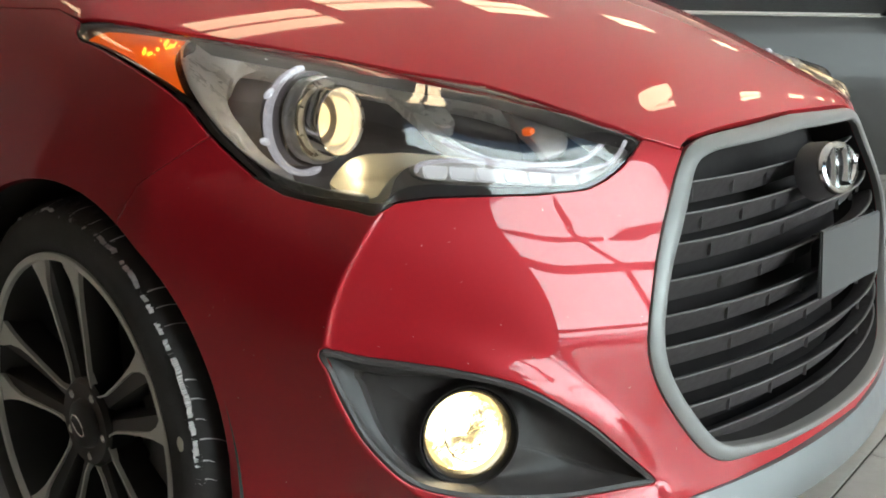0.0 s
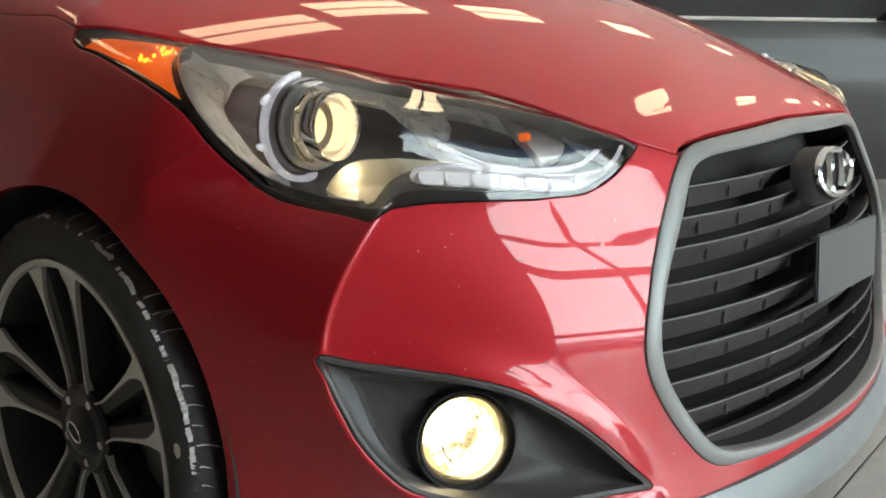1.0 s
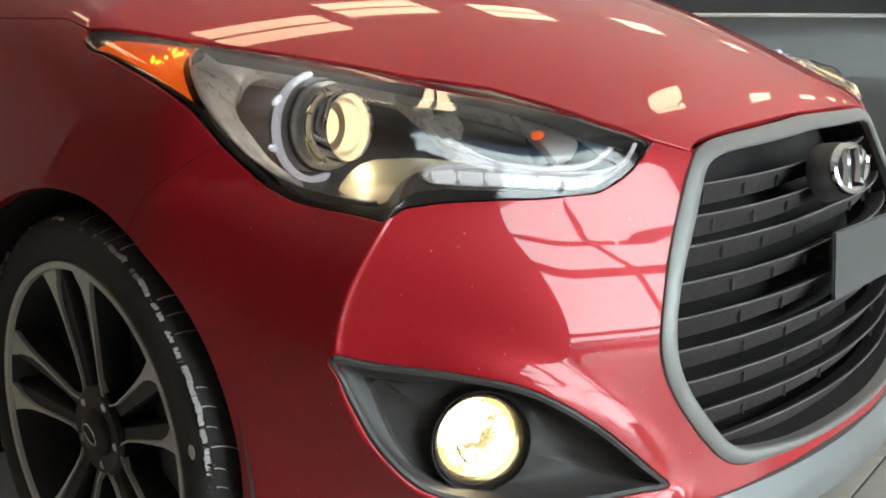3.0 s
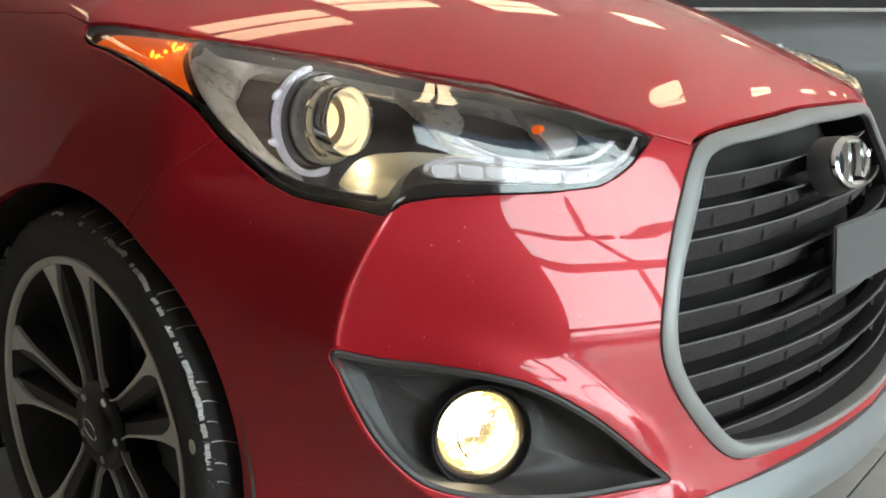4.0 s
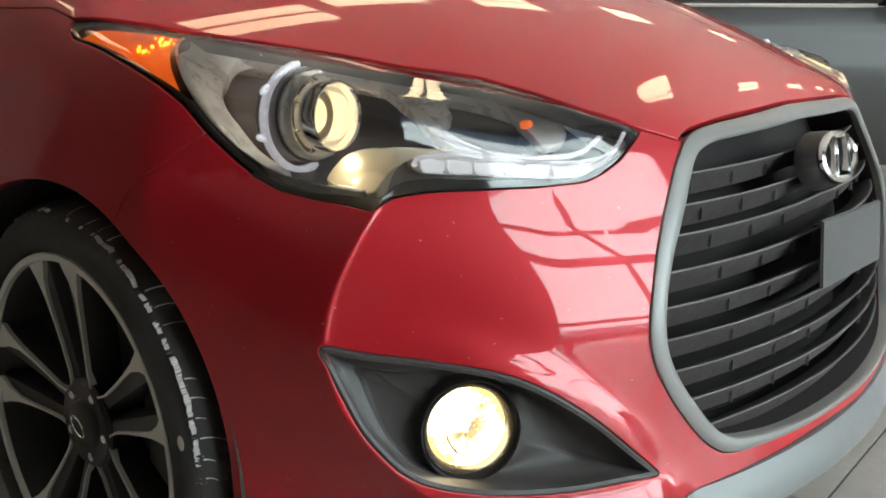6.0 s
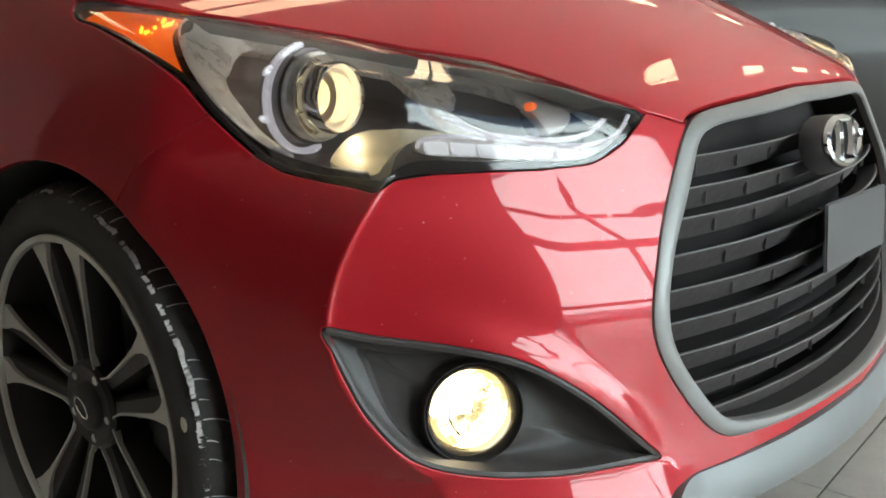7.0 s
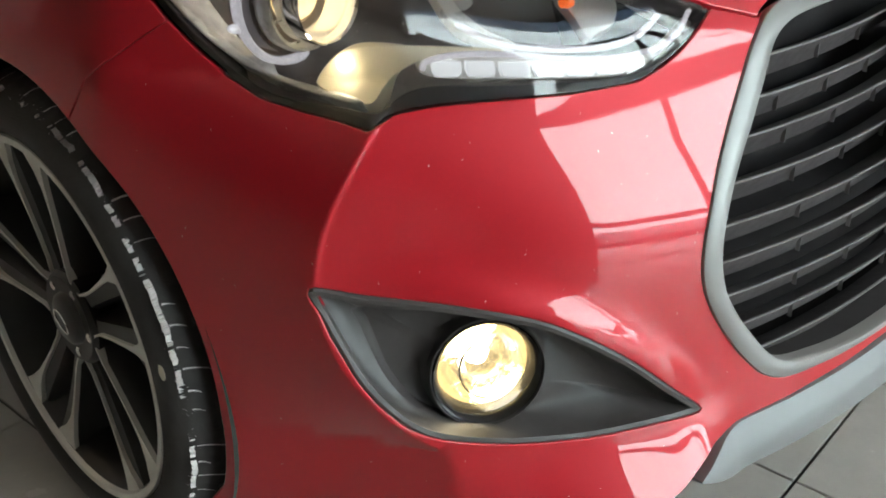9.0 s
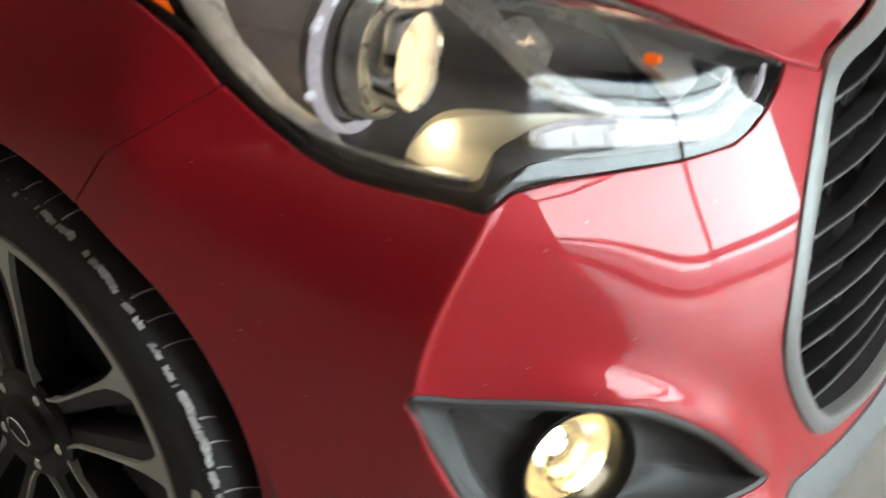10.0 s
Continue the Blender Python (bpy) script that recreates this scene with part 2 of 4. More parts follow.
def offset_loop(poly, d):
    """Moves a loop to its inner side by d (negative: outwards)."""
    a = np.asarray(poly)
    area = 0.5 * np.sum(a[:, 0] * np.roll(a[:, 1], -1) - np.roll(a[:, 0], -1) * a[:, 1])
    t = np.roll(a, -1, 0) - np.roll(a, 1, 0)
    t /= np.maximum(np.linalg.norm(t, axis=1), 1e-9)[:, None]
    n = np.stack([-t[:, 1], t[:, 0]], 1) * (1 if area > 0 else -1)
    return a + n * d


def skin(outer, holes=(), level=0.0, step=0.011, edge=0.006, gap=0.0016, depth=0.014, lip=0.0016, extra=None):
    """A panel cut out of the body along outlines in the drawing plane, with turned-in edges. Gives vertices, faces and normals."""
    from mathutils.geometry import delaunay_2d_cdt
    loops = []
    for k, lp in enumerate([outer, *holes]):
        l0 = resample(lp, edge)
        mid = np.abs(on_body(l0, level)[:, 0]) < 0.004
        l1 = offset_loop(l0, gap if k == 0 else -gap)
        loops.append(np.where(mid[:, None], l0, l1))
    pts, edges, ranges = [], [], []
    for l in loops:
        b = len(pts)
        pts += [tuple(q) for q in l]
        edges += [(b + i, b + (i + 1) % len(l)) for i in range(len(l))]
        ranges.append((b, len(l)))
    lo, hi = loops[0].min(0), loops[0].max(0)
    g = np.stack(np.meshgrid(np.arange(lo[0], hi[0], step), np.arange(lo[1], hi[1], step), indexing="ij"), -1)
    g[:, 1::2, 0] += step / 2
    g = g.reshape(-1, 2)
    keep = inside(loops[0], g)
    for h in loops[1:]:
        keep &= ~inside(h, g)
    g = g[keep]
    rim = np.vstack(loops)
    near = np.array([np.min(np.sum((rim - q) ** 2, 1)) for q in g]) if len(g) else np.zeros(0)
    g = g[near > (0.5 * step) ** 2]
    if extra is not None:
        e = extra[inside(loops[0], extra)]
        for h in loops[1:]:
            e = e[~inside(offset_loop(h, -0.003), e)]
        e = e[np.array([np.min(np.sum((rim - q) ** 2, 1)) for q in e]) > 0.0012 ** 2]
        g = g[np.array([np.min(np.sum((e - q) ** 2, 1)) for q in g]) > 0.004 ** 2]
        g = np.vstack([g, e])
    pts += [tuple(q) for q in g]
    res = delaunay_2d_cdt([Vector(q) for q in pts], edges, [], 0, 1e-7)
    v2 = np.array([tuple(v) for v in res[0]])
    tri = np.array([f for f in res[2] if len(f) == 3])
    c = v2[tri].mean(1)
    ok = inside(loops[0], c)
    for h in loops[1:]:
        ok &= ~inside(h, c)
    tri = tri[ok]
    p = on_body(v2, level)
    bad = np.isnan(p[:, 0])
    tri = tri[~bad[tri].any(1)]
    p[bad] = 0
    nrm = outward(p)
    p[np.abs(p[:, 0]) < 0.004, 0] = 0
    # turned-in edges
    orig = {}
    for i, src in enumerate(res[3]):
        for s in src:
            orig[s] = i
    verts, normals, faces = list(p), list(nrm), [tuple(t) for t in tri]
    for (b, m) in ranges:
        ids = [orig.get(b + i, None) for i in range(m)]
        if any(i is None for i in ids):
            continue
        q, n = p[ids], nrm[ids]
        t = np.roll(q, -1, 0) - np.roll(q, 1, 0)
        t /= np.maximum(np.linalg.norm(t, axis=1), 1e-9)[:, None]
        out = np.cross(t, n)
        probe = v2[ids] + 0.0
        o2 = np.stack([out @ E1, out @ E2], 1)
        first = b == ranges[0][0]
        test = inside(loops[0] if first else loops[ranges.index((b, m))], probe + 0.004 * o2 / np.maximum(np.linalg.norm(o2, axis=1), 1e-9)[:, None])
        if test.mean() > 0.5 if first else test.mean() < 0.5:
            out = -out
        r1 = q + out * lip - n * lip
        r2 = r1 - n * depth
        k1 = len(verts)
        verts += list(r1) + list(r2)
        normals += list((out + n * 0.3) / np.linalg.norm(out + n * 0.3, axis=1)[:, None]) + list(out)
        for i in range(m):
            j = (i + 1) % m
            if np.abs(q[i][0]) < 1e-6 and np.abs(q[j][0]) < 1e-6:
                continue
            faces.append((ids[i], ids[j], k1 + j, k1 + i))
            faces.append((k1 + i, k1 + j, k1 + m + j, k1 + m + i))
    v, n = np.array(verts), np.array(normals)
    fixed = []
    for f in faces:
        a, b_, c_ = v[f[0]], v[f[1]], v[f[2]]
        fixed.append(f if np.dot(np.cross(b_ - a, c_ - a), n[list(f)].mean(0)) > 0 else f[::-1])
    return v, fixed, n


MIRROR = np.array([-1.0, 1.0, 1.0])


def panel(name, made, mat_, parent, both=False, flip=False, label=""):
    v, f, n = made
    if flip:
        v, f = v * MIRROR, [q[::-1] for q in f]
        n = None if n is None else n * MIRROR
    if both:
        k = len(v)
        f = list(f) + [tuple(i + k for i in q[::-1]) for q in f]
        v, n = np.vstack([v, v * MIRROR]), np.vstack([n, n * MIRROR])
    return mesh_object(name, v, f, mat_, parent, n, True, label)

# ---- setting: showroom ----
ROOM = dict(x0=-11.0, x1=46.0, y0=-5.2, y1=17.5, z1=5.0)
TILE = material("grey_tile", (0.46, 0.45, 0.415), 0.24, vary=0.22, scale=9, bump=0.06, bump_scale=300, rough_vary=0.05)
GROUT = material("grout", (0.10, 0.098, 0.09), 0.9, vary=0.3, scale=30)
# dimness of the unseen near side put into the wall colour, for dark reflections
DIM_WALL = material("dim_wall", (0.045, 0.042, 0.04), 0.8, vary=0.08, scale=3)
WALL = material("wall_paint", (0.66, 0.64, 0.61), 0.8, vary=0.06, scale=3)
CEIL = material("ceiling_paint", (0.72, 0.69, 0.65), 0.85, vary=0.06, scale=2)
MULLION = material("dark_aluminium", (0.05, 0.048, 0.047), 0.45, 0.4, vary=0.1, scale=20)
LAMP = material("lamp_diffuser", (0.9, 0.85, 0.75), 0.5, emit=(1.0, 0.75, 0.46), strength=1.4)
LAMP_FRAME = material("lamp_frame", (0.55, 0.54, 0.52), 0.5, vary=0.05, scale=20)
OUTSIDE = material("overcast_distance", (0.8, 0.8, 0.8), 1.0, emit=(1.0, 0.985, 0.95), strength=3.15)
SNOW_GROUND = material("snowy_yard", (0.6, 0.61, 0.63), 0.9, vary=0.15, scale=2)


def setting(ob, label):
    return tagged(ob, label, "", "", "structure")


def block(name, x0, x1, y0, y1, z0, z1, mat_, label, bevel=0.0):
    return setting(part(name, box(bmesh.new(), x0, x1, y0, y1, z0, z1, bevel), mat_, smooth=False), label)


R = ROOM
block("wall_west", R["x0"] - 0.2, R["x0"], R["y0"] - 0.2, R["y1"] + 0.2, -0.1, R["z1"], DIM_WALL, "unseen showroom wall, darkened to stand for the dim side of the room")
block("wall_east", R["x1"], R["x1"] + 0.2, R["y0"] - 0.2, R["y1"] + 0.2, -0.1, R["z1"], WALL, "unseen showroom wall, darkened to stand for the dim side of the room far off")
# opening for an added, unseen rear window that brightens the ceiling
NW0, NW1, NZ0, NZ1 = 2.0, 32.0, 0.5, 4.0
block("wall_north_west", R["x0"], NW0, R["y1"], R["y1"] + 0.2, -0.1, R["z1"], WALL, "unseen showroom wall, darkened to stand for the dim side of the room behind the cars")
block("wall_north_east", NW1, R["x1"], R["y1"], R["y1"] + 0.2, -0.1, R["z1"], WALL, "unseen showroom wall, darkened to stand for the dim side of the room behind the cars")
block("wall_north_base", NW0, NW1, R["y1"], R["y1"] + 0.2, -0.1, NZ0, WALL, "low wall under the added rear glazing")
block("wall_north_head", NW0, NW1, R["y1"], R["y1"] + 0.2, NZ1, R["z1"], WALL, "lintel over the added rear glazing")
block("ceiling", R["x0"] - 0.2, R["x1"] + 0.2, R["y0"] - 0.2, R["y1"] + 0.2, R["z1"], R["z1"] + 0.2, CEIL, "plain showroom ceiling with lamp panels")
# glazing beyond x = 8.2 is unseen, added to let in more daylight
WIN0, WIN1, WINZ0, WINZ1 = -1.1, 14.5, 0.05, 4.6
# this unseen stretch is darkened too, so the paint mirrors a dim room
block("wall_south_west", R["x0"], WIN0, R["y0"] - 0.2, R["y0"], -0.1, R["z1"], DIM_WALL, "plain painted wall beside the glazing")
block("wall_south_east", WIN1, R["x1"], R["y0"] - 0.2, R["y0"], -0.1, R["z1"], WALL, "plain painted wall beside the glazing")
block("wall_south_base", WIN0, WIN1, R["y0"] - 0.2, R["y0"], -0.1, WINZ0, WALL, "low kerb under the glazing")
block("wall_south_head", WIN0, WIN1, R["y0"] - 0.2, R["y0"], WINZ1, R["z1"], WALL, "lintel over the glazing")

# the glazed front
def glazing(name, label, y, bars_x, bars_z, short=False):
    """Dark bars (place, half width) and clear panes between them, in a wall along x."""
    w = setting(new(name), label)
    for k, (x, hx) in enumerate(bars_x):
        part("mullion", box(bmesh.new(), x - hx, x + hx, y - 0.05, y + 0.05, bars_z[0][0], bars_z[2 if short and k == 1 else -1][0], 0.004), MULLION, w, smooth=False)
    for z, hz in bars_z:
        for (xa, ha), (xb, hb) in zip(bars_x[:-1], bars_x[1:]):
            part("transom", box(bmesh.new(), xa + ha + .001, xb - hb - .001, y - 0.045, y + 0.045, z - hz, z + hz, 0.004), MULLION, w, smooth=False)
    for (xa, ha), (xb, hb) in zip(bars_x[:-1], bars_x[1:]):
        for (za, _), (zb, _) in zip(bars_z[:-1], bars_z[1:]):
            pane = part("pane", box(bmesh.new(), xa + .01, xb - .01, y - 0.003, y + 0.003, za + .01, zb - .01), GLASS, w, smooth=False)
            pane.visible_shadow = False
    return w


glazing("window_1", "tall glazed shop front with dark aluminium bars", R["y0"] - 0.09, [(WIN0, .05), (1.24, .05), (3.6, .05), (5.9, .05), (8.2, .05), (10.4, .05), (12.5, .05), (WIN1, .05)],
        [(WINZ0, .04), (.50, .055), (2.02, .075), (2.54, .018), (WINZ1, .04)], short=True)
front_glass = bpy.data.objects["window_1"]
brace_way = Vector((.45 - 1.24, 0, 2.76 - 2.02))
brace = part("brace", box(bmesh.new(), -.045, .045, -.03, .03, 0, brace_way.length, .004), MULLION, front_glass, "slanting dark brace", smooth=False)
brace.matrix_world = Matrix.Translation((1.24, R["y0"] - .02, 2.02)) @ brace_way.to_track_quat("Z", "Y").to_matrix().to_4x4()
# added rear window and glowing backdrop: fill light from out of view
glazing("window_2", "unseen rear window added for fill light, with dark aluminium bars", R["y1"] + 0.09, [(NW0 + 5 * k, .05) for k in range(7)], [(NZ0, .04), (1.6, .04), (NZ1, .04)])
setting(part("backdrop", box(bmesh.new(), -15, 50, 29.0, 29.2, -0.5, 9), OUTSIDE, smooth=False), "pale glowing backdrop behind the added rear glazing, for fill light")
setting(part("backdrop", box(bmesh.new(), -22, 30, -16.2, -16.0, -0.5, 9), OUTSIDE, smooth=False), "pale overcast distance outside the glazing")
setting(part("ground", box(bmesh.new(), -60, 90, -80, 90, -0.4, -0.12), SNOW_GROUND, smooth=False), "snowy yard outside the showroom")

# ceiling lamps, some of them added only as fill
lamp_proto = None
LAMPS = [(1.4, 2.0), (2.9, 2.3), (4.9, 2.2), (8.6, 2.5), (14.1, 3.0), (5.6, -.1), (10.2, -.7), (13.2, -.9), (16.4, -.7), (20.3, -.4), (21.3, 7.4), (25.0, 5.2), (34.0, 9.2),
         # from here on unseen lamps added as fill, except (-1.8, 4.65)
         (-2.6, 10.5), (2.2, 11.5), (-1.8, 4.65), (-7.4, 8.0), (-4.6, 6.2),
         (-1.5, 15.2), (2.5, 15.4), (6.5, 15.4), (10.5, 15.6), (15.0, 15.8), (20.0, 16.0)]
for lx, ly in LAMPS:
    m = Matrix.Translation((lx, ly, R["z1"]))
    if lamp_proto is None:
        lamp_proto = tagged(new("ceiling_lamp"), "rectangular ceiling lamp with two warm white panels", "lamp", "ceiling lamps")
        bm = bmesh.new()
        for xa, xb, ya, yb in ((-0.65, 0.65, -0.25, -0.23), (-0.65, 0.65, 0.23, 0.25), (-0.65, -0.62, -0.23, 0.23), (0.62, 0.65, -0.23, 0.23), (-0.62, 0.62, -0.02, 0.02)):
            box(bm, xa, xb, ya, yb, -0.05, 0.0)
        part("frame", bm, LAMP_FRAME, lamp_proto, smooth=False)
        for ya, yb in ((-0.228, -0.022), (0.022, 0.228)):
            part("diffuser", box(bmesh.new(), -0.618, 0.618, ya, yb, -0.035, -0.012), LAMP, lamp_proto, smooth=False)
        lamp_proto.matrix_basis = m
    else:
        copy_thing(lamp_proto, m)

# ---- the red car ----
car = tagged(new("car"), "red three-door hatchback with lit lamps and grey-framed grille", "car")

HEAD_OUT = np.array([(-0.599, 0.442), (-0.594, 0.46), (-0.512, 0.44), (-0.454, 0.423), (-0.354, 0.401), (-0.262, 0.379), (-0.178, 0.356), (-0.084, 0.339), (-0.016, 0.311), (0.048, 0.278), (0.113, 0.257), (0.097, 0.235), (0.074, 0.21), (0.052, 0.193), (0.024, 0.177), (-0.044, 0.163), (-0.113, 0.156), (-0.171, 0.151), (-0.21, 0.144), (-0.227, 0.132), (-0.235, 0.129), (-0.258, 0.14), (-0.295, 0.154), (-0.332, 0.17), (-0.364, 0.196), (-0.39, 0.221), (-0.416, 0.249), (-0.442, 0.285), (-0.476, 0.319), (-0.523, 0.368), (-0.565, 0.408), (-0.592, 0.429)])
SEAL_IN = np.array([(-0.585, 0.434), (-0.578, 0.443), (-0.511, 0.432), (-0.454, 0.42), (-0.354, 0.393), (-0.262, 0.372), (-0.178, 0.349), (-0.085, 0.33), (-0.018, 0.301), (0.047, 0.271), (0.102, 0.253), (0.088, 0.234), (0.063, 0.211), (0.038, 0.196), (0.01, 0.184), (-0.042, 0.177), (-0.111, 0.172), (-0.17, 0.172), (-0.199, 0.166), (-0.215, 0.155), (-0.228, 0.148), (-0.258, 0.157), (-0.295, 0.166), (-0.326, 0.18), (-0.355, 0.203), (-0.38, 0.228), (-0.406, 0.257), (-0.432, 0.291), (-0.47, 0.328), (-0.517, 0.377), (-0.559, 0.415)])
FOG_OUT = np.array([(-0.295, -0.006), (-0.241, -0.015), (-0.183, -0.024), (-0.125, -0.035), (-0.075, -0.047), (-0.029, -0.066), (0.023, -0.093), (0.074, -0.126), (0.116, -0.151), (0.112, -0.158), (0.065, -0.164), (0.006, -0.171), (-0.045, -0.173), (-0.105, -0.171), (-0.164, -0.162), (-0.197, -0.15), (-0.224, -0.129), (-0.25, -0.099), (-0.269, -0.065), (-0.284, -0.034)])
# grille outline, half of it: outer and inner edge of the frame as (x, z)
GR_OUT = np.array([(0, .731), (-.109, .729), (-.28, .724), (-.34, .719), (-.363, .713), (-.375, .706), (-.389, .695), (-.408, .676), (-.432, .648), (-.453, .623), (-.480, .586), (-.496, .555),
                   (-.509, .524), (-.515, .498), (-.515, .477), (-.508, .451), (-.490, .416), (-.459, .371), (-.427, .334), (-.409, .320), (-.392, .311), (-.370, .306), (-.335, .304), (-.269, .300), (-.16, .298), (0, .296)])
GR_IN = np.array([(0, .711), (-.123, .709), (-.29, .705), (-.331, .699), (-.352, .694), (-.364, .686), (-.387, .657), (-.410, .631), (-.428, .610), (-.453, .583), (-.473, .552), (-.487, .520),
                  (-.491, .500), (-.491, .483), (-.486, .457), (-.469, .425), (-.455, .405), (-.420, .361), (-.401, .342), (-.380, .330), (-.358, .325), (-.269, .313), (-.16, .309), (0, .307)])
ARCH_R = 0.337


def arch_point(deg):
    y, z = 0.008 - ARCH_R * math.sin(radians(deg)), 0.32 + ARCH_R * math.cos(radians(deg))
    return (float(side(np.array(y), np.array(z))), y, z)


hood_front = drawn(from_front([0, -.109, -.28, -.345, -.366, -.376], [.736, .734, .7295, .7235, .717, .711]))
hood_edge = np.vstack([hood_front[1:], HEAD_OUT[10:0:-1] + (0.0, 0.003)])
shut = drawn([(-.797, .085, .86), (-.801, .15, .86), (-.803, .25, .862), (-.806, .40, .868), (-.81, .55, .88)])
mid_y = np.linspace(.55, -.64, 40)
mid_top = np.stack([0 * mid_y, mid_y, np.full(40, 2.0)], 1)
mid_line = drawn(cast(mid_top, np.broadcast_to(np.array([0.0, 0.0, -1.0]), mid_top.shape), 0.0, 3.0))
hood = panel("hood", skin(np.vstack([hood_front[:1], hood_edge, shut, mid_line])), PAINT, car, both=True, label="glossy red bonnet")

low_edge = drawn([(-.885, -.30, .205), (-.88, -.34, .2), (-.86, -.40, .195), (-.82, -.46, .19), (-.75, -.54, .185), (-.65, -.62, .19), (-.57, -.665, .2), (-.535, -.687, .228),
                  (-.489, -.698, .262), (-.45, -.71, .272), (-.364, -.737, .274), (-.256, -.761, .276), (-.163, -.774, .278)])
seam = drawn([(-.848, -.272, .739), (-.855, -.25, .724), (-.861, -.222, .702), (-.87, -.17, .664)])
arch_front = drawn([arch_point(a) for a in range(27, 106, 3)])
grille_loop = drawn(from_front(GR_OUT[:, 0], GR_OUT[:, 1]))
bumper_loop = np.vstack([grille_loop[::-1][:-5], hood_front[-2:] + (0, -0.002), HEAD_OUT[10:27], seam, arch_front, low_edge, drawn(from_front([0], [.279]))])
edge_z = np.linspace(.672, .345, 90)
edge_x, edge_y = crease(edge_z)
edge_line = drawn(np.stack([-edge_x, edge_y, edge_z], 1))
edge_way = np.gradient(edge_line, axis=0)
edge_way = np.stack([-edge_way[:, 1], edge_way[:, 0]], 1) / np.linalg.norm(edge_way, axis=1)[:, None]
fine = np.vstack([edge_line + edge_way * d for d in (-.015, -.0115, -.009, -.007, -.0055, -.004, -.0025, -.0012, 0, .0012, .0025, .004, .0055, .007, .009, .0115, .015)])
bumper = panel("bumper", skin(bumper_loop, [resample(spline(FOG_OUT, True, 6), 0.006)], extra=fine), PAINT, car, both=True, label="glossy red front bumper")

fender_loop = np.vstack([HEAD_OUT[26:], HEAD_OUT[:2], shut, drawn([(-.885, .55, .70), (-.893, .55, .45), (-.89, .55, .20), (-.89, .40, .20)]),
                         drawn([arch_point(a) for a in range(-108, 28, 3)]), seam[::-1]])
fender_skin = skin(fender_loop)
panel("fender", fender_skin, PAINT, car, label="glossy red front wing")
panel("fender", fender_skin, PAINT, car, flip=True, label="glossy red front wing")

# grille
grille = new("grille")
grille.parent = car


def whole(half):
    h = spline(half, False, 5)
    along = np.r_[0, np.cumsum(np.linalg.norm(np.diff(h, axis=0), axis=1))]
    h = np.stack([np.interp(np.linspace(0, along[-1], 150), along, h[:, k]) for k in (0, 1)], 1)
    for _ in range(5):
        h[1:-1] += 0.25 * (h[2:] + h[:-2] - 2 * h[1:-1])
    return np.vstack([h, (h * (-1, 1))[::-1][1:-1]])


go, gi = whole(GR_OUT), whole(GR_IN)


def grille_face(x, z):
    return plain_front(np.abs(x), z)


po, pi = from_front(go[:, 0] * 1.004, go[:, 1]), from_front(gi[:, 0], gi[:, 1])
for loop_ in (po, pi):
    for _ in range(8):
        loop_[:, 1] += 0.25 * (np.roll(loop_[:, 1], 1) + np.roll(loop_[:, 1], -1) - 2 * loop_[:, 1])
no, ni = outward(po), outward(pi)
frame_rings = [po - no * .012, po - no * .0005, po + (pi - po) * .06 + no * .0026, po + (pi - po) * .2 + no * .0042, po + (pi - po) * .55 + no * .005, po + (pi - po) * .86 + ni * .004, po + (pi - po) * .96 + ni * .002, pi - ni * .002, pi - ni * .002 + np.array([0, .012, 0])]
loft("grille_frame", frame_rings, FRAME, grille, True, "satin grey grille surround")
well = pi - ni * .002
loft("grille_well", [well + np.array([0, .0125, 0]), well + np.array([0, .050, 0]), well + np.array([0, .099, 0])], GRILLE_BACK, grille, True)
zs_in = GR_IN[4:20]


def half_width(z):
    return float(np.interp(z, zs_in[::-1, 1], -zs_in[::-1, 0]))


SLAT_Z = [.665, .628, .594, .553, .512, .472, .429, .386, .344]
for z in SLAT_Z:
    w = half_width(z) + .012
    xs = np.linspace(-w, w, 41)
    rings = []
    for dy, dz in ((0, 0), (.0012, .0011), (.0035, .0004), (.030, -.013), (.032, -.018), (.026, -.034), (.022, -.0345), (.020, -.032), (.0030, -.0045), (0, -.0022)):
        rings.append([(x, float(grille_face(x, z)) + .022 + dy, z + dz) for x in xs])
    loft("slat", [list(q) for q in zip(*rings)], SLAT, grille, True)
    # thin pale strip drawn as the highlight along the slat's front edge
    tube([(x, float(grille_face(x, z)) + .0205, z + .0006) for x in xs], .0012, "slat_lip", SLAT_EDGE, grille, n=6)
for x in (-.335, -.235, -.13, .13, .235, .335):
    for za, zb in zip(SLAT_Z[:-1], SLAT_Z[1:]):
        if abs(x) < half_width(zb) - .01:
            y = float(grille_face(x, za)) + .030
            part("rib", box(bmesh.new(), x - .0005, x + .0005, y - .003, y + .002, za - .026, za - .008), SLAT_EDGE, grille, smooth=False)
back = [[(x, float(grille_face(x, z)) + .100, z) for x in np.linspace(-.53, .53, 25)] for z in np.linspace(.27, .73, 9)]
loft("backing", back, GRILLE_BACK, grille, False)

# badge: plain chrome oval on a black boss
badge = new("badge")
badge.parent = grille
BC, BN = np.array([0, -.722, .655]), np.array([0, -.955, .297])
BX, BZ = np.array([1.0, 0, 0]), np.array([0, .297, .955])


def oval(rx, rz, out, n=40, c=BC):
    return [c + BX * rx * math.cos(2 * math.pi * k / n) + BZ * rz * math.sin(2 * math.pi * k / n) + BN * out for k in range(n)]


loft("boss", [oval(.094, .046, -.03), oval(.092, .043, -.010), oval(.085, .038, .0), oval(.02, .01, .001), oval(.0005, .0003, .001)], SLAT, badge)
ring = oval(.078, .0335, .004)
tube(ring + ring[:2], .0072, "ring", CHROME, badge, "chrome oval ring")
